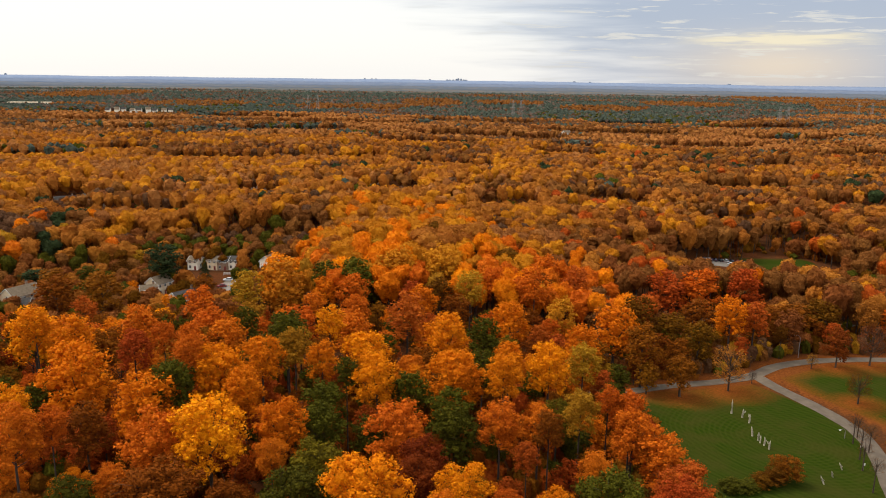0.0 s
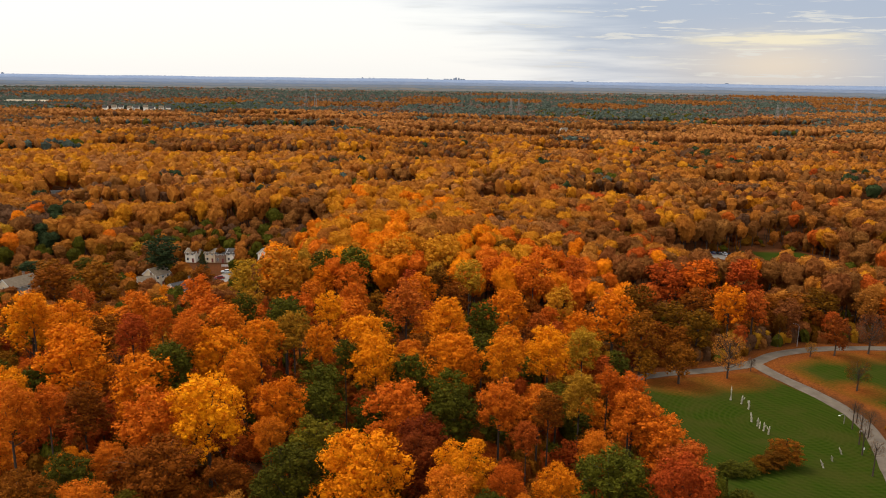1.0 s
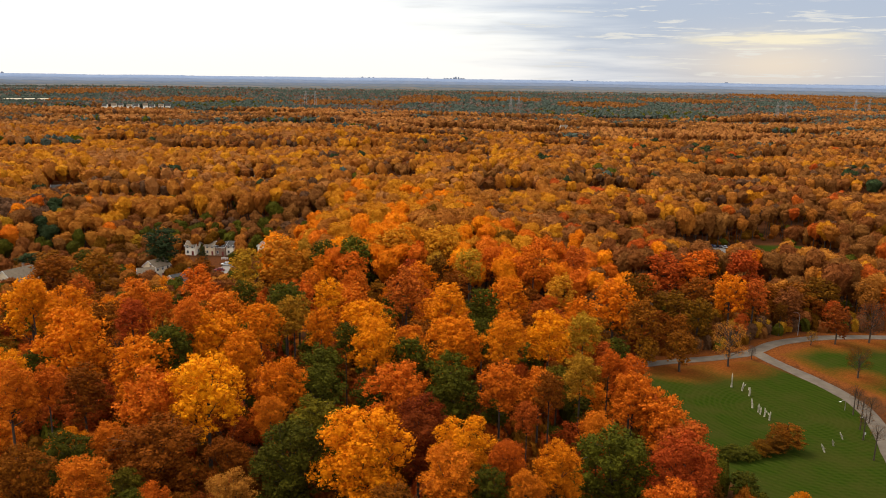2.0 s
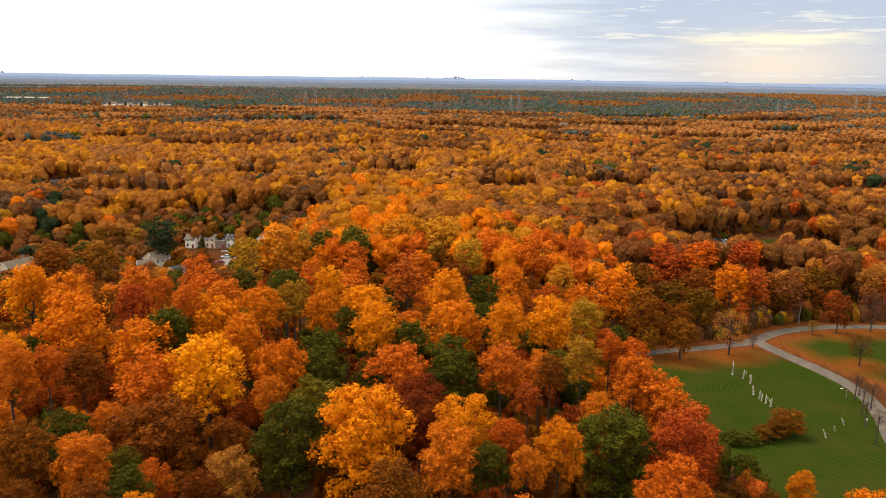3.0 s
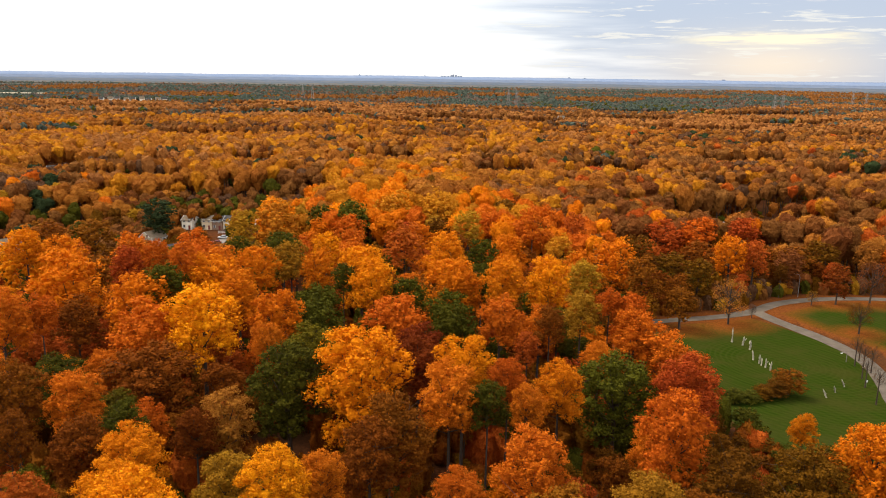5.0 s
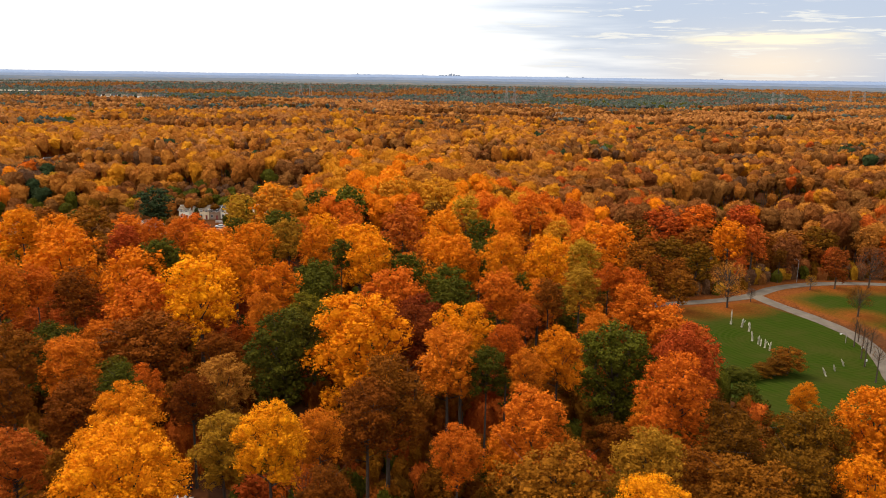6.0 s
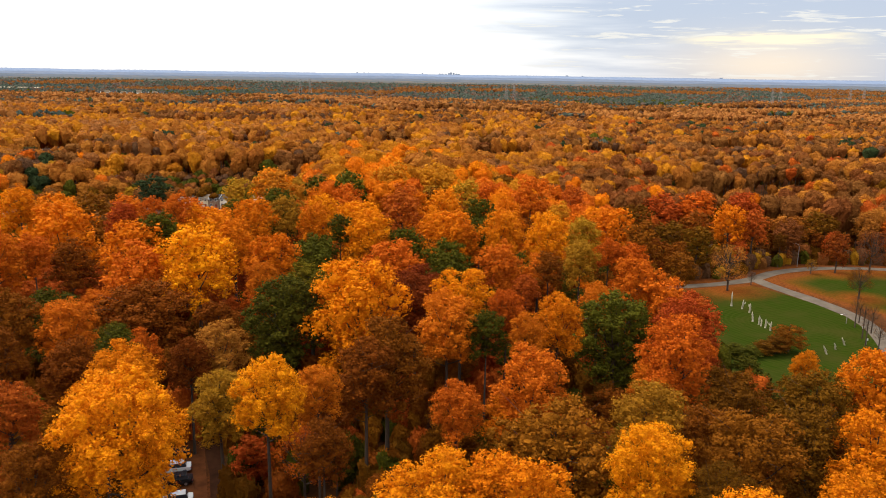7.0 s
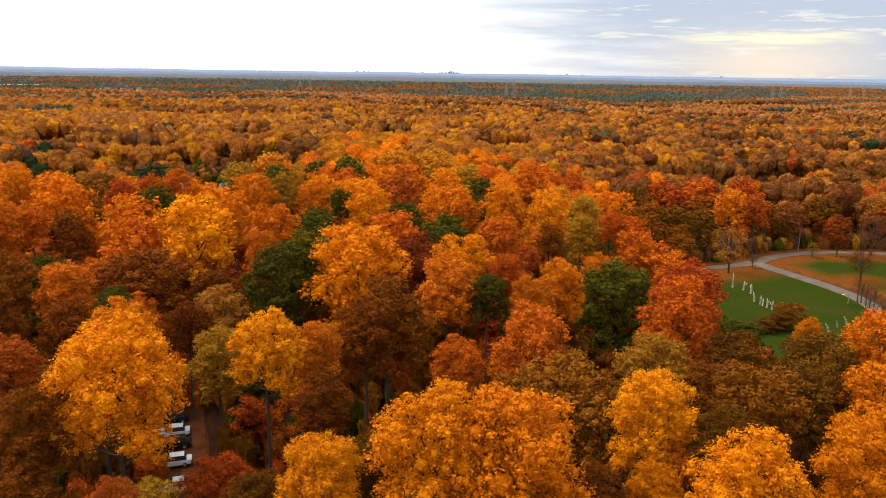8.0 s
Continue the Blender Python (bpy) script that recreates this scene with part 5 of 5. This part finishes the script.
house("house", "beige two-storey house with a pale brown roof", 8.5, 7.5, 5.2, 2.8, BEIGE_SIDING, BROWN_ROOF, -126.5, 336.0, 62, "houses in the valley")
house("house", "white gabled house with a pale roof among trees", 7.0, 6.0, 4.4, 2.2, WHITE_SIDING, BROWN_ROOF, -127.0, 325.0, 20, "houses in the valley", porch=True)
house("house", "beige house with a pale grey-brown roof", 12.5, 9.0, 5.0, 3.0, BEIGE_SIDING, BROWN_ROOF, -174.0, 309.0, 62, "houses in the valley", porch=True)
house("house", "tan house with a dark grey roof and white gable edge", 9.0, 7.0, 3.6, 2.2, TAN_SIDING, GREY_ROOF, -169.0, 298.0, 10, "houses in the valley", 1, False)
house("house", "low house with a dark blue-grey shingle roof", 12.5, 9.0, 3.4, 2.8, WHITE_SIDING, GREY_ROOF, -108.5, 318.0, 50, "houses in the valley", 1)
for tone, mat, roof_mat, x, dy in (("white", WHITE_SIDING, BROWN_ROOF, -123.2, 0.0), ("beige", BEIGE_SIDING, BROWN_ROOF, -113.6, 0.6), ("tan brick", TAN_SIDING, GREY_ROOF, -108.3, 0.0),
                                   ("white", WHITE_SIDING, GREY_ROOF, -103.0, 0.7)):
    house("terraced_house", f"{tone} terraced house in a row beside the yard", 5.1, 7.5, 4.6, 1.7, mat, roof_mat, x, 378.0 + dy, -6, "terraced houses", chimney=False)
house("terraced_house", "tall white terraced end house with its gable to the yard", 8.5, 6.5, 6.0, 2.6, WHITE_SIDING, BROWN_ROOF, -84.0, 371.0, 70, "terraced houses", chimney=False)
house("house", "grey-roofed white house half hidden by tall trees", 14.0, 9.0, 6.0, 3.4, WHITE_SIDING, GREY_ROOF, -250.0, 510.0, 25, "houses in the woods")
house("house", "pale-roofed house half hidden by tall trees", 13.0, 9.0, 6.0, 3.0, BEIGE_SIDING, BROWN_ROOF, -238.0, 522.0, -8, "houses in the woods")
house("house", "grey-roofed house in a gap of the woods", 13.0, 9.0, 9.0, 3.4, WHITE_SIDING, GREY_ROOF, -143.0, 606.0, 30, "houses in the woods")
house("house", "long pale-roofed house in a gap of the woods", 20.0, 9.0, 8.0, 3.2, BEIGE_SIDING, GREY_ROOF, -54.0, 632.0, 12, "houses in the woods")
house("house", "white house with a bright roof in the far woods", 10.0, 8.0, 12.5, 3.2, WHITE_SIDING, BROWN_ROOF, 184.0, 1150.0, 20, "houses far off", 3)
for i in range(9):
    house("terraced_house", "white far-off terraced house above the woods", 9.0, 9.0, 13.0 + (i % 3), 4.0, WHITE_SIDING, BROWN_ROOF if i % 2 else GREY_ROOF, -660.0 + i * 15.5, 1548.0 + (i % 2) * 6, 8 * (i % 3), "terraced houses far off", 3, False)


def hall():
    base = new("hall")
    x, y = -940.0, 1790.0
    base.matrix_basis = pose(x, y, float(ground_z(x, y)), 0, 0, 14)
    tagged(base, "long low white hall far off among the woods", "building")
    part("wall", box_bm(90, 26, 16, (0, 0, -1), 0.1), WHITE_SIDING, base)
    part("roof", box_bm(92, 28, 0.8, (0, 0, 15), 0.1), BEIGE_SIDING, base)
    for i in range(14):
        win = part("window", box_bm(3.4, 0.3, 2.2, (-41 + i * 6.3, -13.1, 9), 0.03), TRIM_WHITE, base)
        part("pane", box_bm(3.0, 0.1, 1.8, (-41 + i * 6.3, -13.28, 9.2)), GLASS, win)


hall()


def fence(x0, y0, x1, y1, count):
    base = new("fence")
    tagged(base, "white board fence beside the yard", "fence")
    base.matrix_basis = pose(x0, y0, float(ground_z(x0, y0)))
    for i in range(count + 1):
        t = i / count
        part("post", box_bm(0.12, 0.12, 1.5, ((x1 - x0) * t, (y1 - y0) * t, -0.2 + float(ground_z(x0 + (x1 - x0) * t, y0 + (y1 - y0) * t)) - float(ground_z(x0, y0))), 0.01), TRIM_WHITE, base)
    ln, ang = math.hypot(x1 - x0, y1 - y0), math.degrees(math.atan2(y1 - y0, x1 - x0))
    dz = float(ground_z(x1, y1)) - float(ground_z(x0, y0))
    for zz in (0.35, 0.75, 1.15):
        bm = box_bm(ln, 0.04, 0.22)
        bmesh.ops.transform(bm, matrix=pose((x1 - x0) / 2, (y1 - y0) / 2, zz + dz / 2, 0, -math.degrees(math.atan2(dz, ln)), ang), verts=bm.verts)
        part("board", bm, TRIM_WHITE, base)


fence(-106.0, 366.5, -92.0, 366.0, 7)
fence(-90.0, 355.0, -80.0, 362.0, 6)


# ---- cars ----
def car_meshes():
    """The parts of one car, nose towards +y: name, mesh, and the part that they sit in."""
    made = {}

    def keep(name, bm, mat):
        me = bpy.data.meshes.new(name)
        bm.to_mesh(me)
        bm.free()
        me.materials.append(mat)
        made[name] = me

    bm = box_bm(1.80, 4.55, 0.62, (0, 0, 0.32))
    bmesh.ops.subdivide_edges(bm, edges=[e for e in bm.edges if abs(e.verts[0].co.y - e.verts[1].co.y) > 1], cuts=5)
    for v in bm.verts:
        k = abs(v.co.y) / 2.28
        v.co.x *= 1 - 0.10 * k ** 4
        if v.co.z > 0.6:
            v.co.z -= 0.10 * k ** 3 if v.co.y > 0 else 0.03 * k ** 3
            v.co.x *= 0.95
        else:
            v.co.z += 0.10 * k ** 6
    bmesh.ops.bevel(bm, geom=bm.edges[:], offset=0.05, segments=2, affect="EDGES")
    keep("body", bm, CAR_PAINT["white"])
    bm = box_bm(1.62, 2.7, 0.58, (0, -0.35, 0.92))
    for v in bm.verts:
        if v.co.z > 1.2:
            v.co.x *= 0.80
            v.co.y = -0.42 + (v.co.y + 0.35) * (0.66 if v.co.y > -0.35 else 0.80)
    bmesh.ops.bevel(bm, geom=bm.edges[:], offset=0.07, segments=2, affect="EDGES")
    keep("glasshouse", bm, GLASS)
    keep("roof", box_bm(1.26, 1.85, 0.07, (0, -0.47, 1.47), 0.03), CAR_PAINT["white"])
    for nm, sy, mat in (("headlamp", 2.20, LAMP_CLEAR), ("tail_lamp", -2.24, LAMP_RED)):
        keep(nm, box_bm(0.36, 0.10, 0.16, (0, sy, 0.66), 0.03), mat)
    bm = bmesh.new()
    bmesh.ops.create_cone(bm, cap_ends=True, segments=16, radius1=0.33, radius2=0.33, depth=0.22, matrix=pose(0, 0, 0, 0, 90, 0))
    bmesh.ops.bevel(bm, geom=[e for e in bm.edges if abs(e.verts[0].co.x - e.verts[1].co.x) < 0.01], offset=0.05, segments=2, affect="EDGES")
    keep("tyre", bm, RUBBER)
    bm = bmesh.new()
    bmesh.ops.create_cone(bm, cap_ends=True, segments=10, radius1=0.20, radius2=0.17, depth=0.25, matrix=pose(0, 0, 0, 0, 90, 0))
    keep("rim", bm, RIM)
    keep("bumper", box_bm(1.66, 0.16, 0.22, (0, -2.26, 0.36), 0.05), RUBBER)
    return made


CAR = car_meshes()


def car(colour, x, y, turn, label, group="", up=0.07, size=1.0):
    base = new("car")
    base.matrix_basis = pose(x, y, float(ground_z(x, y)) + up, 0, 0, turn) @ Matrix.Diagonal((size, size, size, 1))
    tagged(base, label, "car", group)

    def add(name, mesh, parent, m=None, paint=False):
        ob = new(name, CAR[mesh])
        ob.parent = parent
        if m is not None:
            ob.matrix_basis = m
        if paint:
            ob.material_slots[0].link = "OBJECT"
            ob.material_slots[0].material = CAR_PAINT[colour]
        return ob

    add("body", "body", base, paint=True)
    cabin = add("glasshouse", "glasshouse", base)
    add("roof", "roof", cabin, paint=True)
    add("bumper", "bumper", base)
    for sx in (-0.66, 0.66):
        add("headlamp", "headlamp", base, pose(sx, 0, 0))
        add("tail_lamp", "tail_lamp", base, pose(sx, 0, 0))
        for sy in (-1.40, 1.42):
            tyre = add("wheel", "tyre", base, pose(math.copysign(0.80, sx), sy, 0.33))
            add("rim", "rim", tyre)


car("white", -31.2, 82.5, 106, "white parked car under the golden tree", "cars parked in the wood")
car("white", -33.4, 88.0, 106, "white parked car beside the leafy drive", "cars parked in the wood")
car("black", -34.8, 92.4, 106, "dark parked car beside the leafy drive", "cars parked in the wood")
car("white", -35.9, 95.4, 106, "white parked car half hidden by branches", "cars parked in the wood")
car("black", -37.2, 99.2, 108, "dark parked car half hidden by branches", "cars parked in the wood")
parked = random.Random(3)
for i in range(8):
    tone = ("black", "silver", "blue", "black", "white", "black", "red", "black")[i]
    car(tone, 149.0 + i * 2.9, 424.0 - i * 0.75, 14 + parked.uniform(-3, 3), f"{'dark ' if tone == 'black' else ''}{tone} car in the car park row", "cars in the car park")
for i in range(5):
    tone = ("white", "silver", "white", "silver", "black")[i]
    car(tone, 160.5 + i * 3.1, 412.4 - i * 0.6, 196 + parked.uniform(-4, 4), f"{tone} car parked in the near car park row", "cars in the car park")
for i, (x, y, tone, turn) in enumerate(((-101.0, 356.0, "white", 92), (-94.0, 351.0, "silver", 88), (-101.0, 345.0, "red", 95), (-93.5, 343.0, "blue", 90), (-117.0, 330.0, "red", 40))):
    car(tone, x, y, turn, f"{tone} car parked in the yard by the houses", "cars by the houses")


# ---- sculptures on the lawn ----
def sculpture(x, y, h, kind, seed, lean=0.0):
    """A plain pale upright form, one mesh."""
    rng = random.Random(seed)
    vs, fs = [], []

    def add(points, radii, sides=10):
        v, f = tube(points, radii, sides)
        fs.extend(tuple(i + len(vs) for i in q) for q in f)
        vs.extend(v)
        for ring in (range(sides), range(len(v) - sides, len(v))):
            c = len(vs)
            ids = [c - len(v) + i for i in ring]
            vs.append(sum((vs[i] for i in ids), Vector()) / sides)
            fs.extend((ids[k], ids[(k + 1) % sides], c, c) for k in range(sides))

    if kind == "column":
        pts, rad = [], []
        for i in range(12):
            t = i / 11
            pts.append((0.16 * math.sin(t * 6 + seed) + lean * t, 0.14 * math.cos(t * 5 + seed) * t, h * t - 0.1))
            rad.append(h * 0.048 * (1.15 - 0.75 * t + 0.30 * math.sin(t * 9.5 + seed)))
        add(pts, rad)
    elif kind == "ring":
        add([(0, 0, -0.1), (0, 0, h * 0.25), (0.1, 0, h * 0.42)], (h * 0.14, h * 0.11, h * 0.08))
        n = 14
        add([(h * 0.26 * math.sin(6.283 * i / n), 0, h * 0.68 - h * 0.26 * math.cos(6.283 * i / n)) for i in range(n + 1)], [h * 0.045] * (n + 1), 8)
    else:
        pts = [(lean * t, 0.1 * math.sin(t * 4 + seed), h * (t - 0.03)) for t in (0, 0.2, 0.4, 0.55, 0.7, 0.85, 1.0)]
        add(pts, [h * q for q in (0.10, 0.08, 0.105, 0.06, 0.09, 0.055, 0.02)])
        add([(0, 0, h * 0.45), (h * 0.22, 0, h * 0.58), (h * 0.30, 0, h * 0.78)], (h * 0.055, h * 0.05, h * 0.03), 8)
    tri = [f if f[2] != f[3] else f[:3] for f in fs]
    me = bpy.data.meshes.new("sculpture")
    me.from_pydata([tuple(v) for v in vs], [], tri)
    me.materials.append(STONE)
    me.polygons.foreach_set("use_smooth", [True] * len(me.polygons))
    ob = new("sculpture", me)
    ob.matrix_basis = pose(x, y, float(ground_z(x, y)), 0, 0, rng.uniform(0, 360))
    what = {"column": "tall slender", "ring": "ring-topped", "figure": "rough upright"}[kind]
    tagged(ob, f"{what} pale stone sculpture standing on the lawn", "sculpture", "sculptures on the lawn")


for x, y, h, kind, seed, lean in ((83.5, 203.6, 4.3, "column", 1, 0.3), (85.6, 201.0, 2.7, "figure", 2, 0.2), (86.2, 197.5, 2.8, "figure", 3, -0.2), (83.6, 189.0, 2.6, "figure", 4, 0.5),
                                  (84.2, 186.2, 2.6, "figure", 5, 0.3), (84.6, 183.4, 2.5, "figure", 6, 0.0), (85.0, 181.2, 2.4, "figure", 7, 0.0), (84.2, 184.8, 1.9, "figure", 8, 0.6),
                                  (90.3, 163.3, 2.1, "figure", 9, 0.9), (94.4, 167.1, 1.9, "figure", 10, 0.9), (98.6, 171.1, 1.9, "figure", 11, 0.8)):
    sculpture(x, y, h, kind, seed, lean)


# ---- street lamps, signs, pylons ----
def street_lamp(x, y, h, turn):
    base = new("street_lamp")
    base.matrix_basis = pose(x, y, float(ground_z(x, y)), 0, 0, turn)
    tagged(base, "grey steel street lamp with a curved arm by the road", "street lamp", "street lamps")
    for nm, pts, rad in (("pole", [(0, 0, -0.2), (0, 0, h * 0.5), (0, 0, h)], (0.10, 0.08, 0.06)),
                         ("arm", [(0, 0, h), (0.35, 0, h + 0.5), (1.0, 0, h + 0.7), (1.7, 0, h + 0.55)], (0.05, 0.045, 0.04, 0.035))):
        v, f = tube(pts, rad, 8)
        me = mesh_of(nm, [tuple(q) for q in v], f, [STEEL], smooth=True)
        ob = new(nm, me)
        ob.parent = base
    part("lamp_head", box_bm(0.62, 0.30, 0.14, (1.95, 0, h + 0.42), 0.05), TRIM_WHITE, base)


street_lamp(121.5, 246.0, 7.0, 120)
street_lamp(108.3, 188.9, 2.2, 200)


def sign(x, y, turn):
    base = new("road_sign")
    base.matrix_basis = pose(x, y, float(ground_z(x, y)), 0, 0, turn)
    tagged(base, "small pale road sign on a post", "sign", "road signs")
    part("post", box_bm(0.07, 0.07, 1.9, (0, 0, -0.2), 0.01), STEEL, base)
    part("panel", box_bm(0.65, 0.04, 0.55, (0, -0.06, 1.2), 0.01), TRIM_WHITE, base)


for x, y, t in ((108.6, 181.5, 20), (116.5, 179.0, 15), (104.0, 171.5, 10)):
    sign(x, y, t)


def pylon(x, y, h):
    """A lattice mast that tapers, with three cross arms."""
    base = new("pylon")
    base.matrix_basis = pose(x, y, float(ground_z(x, y)), 0, 0, 20)
    tagged(base, "pale steel lattice power pylon above the woods", "pylon", "power pylons")

    def bar(name, a, b, r):
        v, f = tube([a, b], (r, r), 4)
        ob = new(name, mesh_of(name, [tuple(q) for q in v], f, [STEEL]))
        ob.parent = base

    def corner(k, z):
        s = 3.0 * (1 - z / h) + 0.7
        return (s * (1, -1, -1, 1)[k], s * (1, 1, -1, -1)[k], z)

    for k in range(4):
        bar("leg", corner(k, -1), corner(k, h), 0.26)
    levels = [0, h * 0.22, h * 0.42, h * 0.60, h * 0.76, h * 0.90]
    for a, b in zip(levels, levels[1:]):
        for k in range(4):
            bar("brace", corner(k, a), corner((k + 1) % 4, b), 0.13)
    for z, w in ((h * 0.70, 6.5), (h * 0.84, 7.5), (h * 0.97, 5.5)):
        bar("arm", (-w, 0, z), (w, 0, z), 0.2)


for x, y, h in ((632, 1462, 44), (651, 1470, 44), (-281, 1648, 46), (-262, 1655, 46), (142, 1560, 48), (158, 1566, 48), (905, 1700, 44), (935, 1700, 44)):
    pylon(x, y, h)


# ---- towns on the horizon ----
def tower(name, r0, az, w, top, label, group):
    t = radians(az)
    x, y = r0 * math.sin(t), r0 * math.cos(t)
    base = new(name)
    base.matrix_basis = pose(x, y, 0, 0, 0, -az)
    tagged(base, label, "building", group)
    part("shaft", box_bm(w, w, top, (0, 0, -1), 0.3), TOWN, base)
    part("crown", box_bm(w * 0.6, w * 0.6, 4, (0, 0, top - 1), 0.3), TOWN, base)


# pale blue-grey: haze put into the colour of the buildings
TOWN = haze_tinted_material("haze_tinted_town", (0.20, 0.235, 0.30), (0.26, 0.29, 0.35))
town = random.Random(12)
for az, w, over in ((1.16, 14, 22), (1.02, 12, 14), (1.36, 12, 18), (1.55, 16, 10), (0.80, 18, 8), (0.35, 16, 7), (-0.9, 14, 9), (-5.6, 14, 8), (-5.1, 18, 5), (-4.8, 14, 6), (1.72, 20, 6), (0.55, 22, 5),
                    (-29.5, 16, 12), (-28.9, 16, 14), (-29.9, 14, 9), (9.5, 22, 5), (10.6, 18, 5), (20.0, 30, 5)):
    tower("tower_block", 4900, az, w, 41 + over * 0.55 + town.uniform(-1, 1), "blue-grey tower block on the horizon, tinted with haze", "far towns")
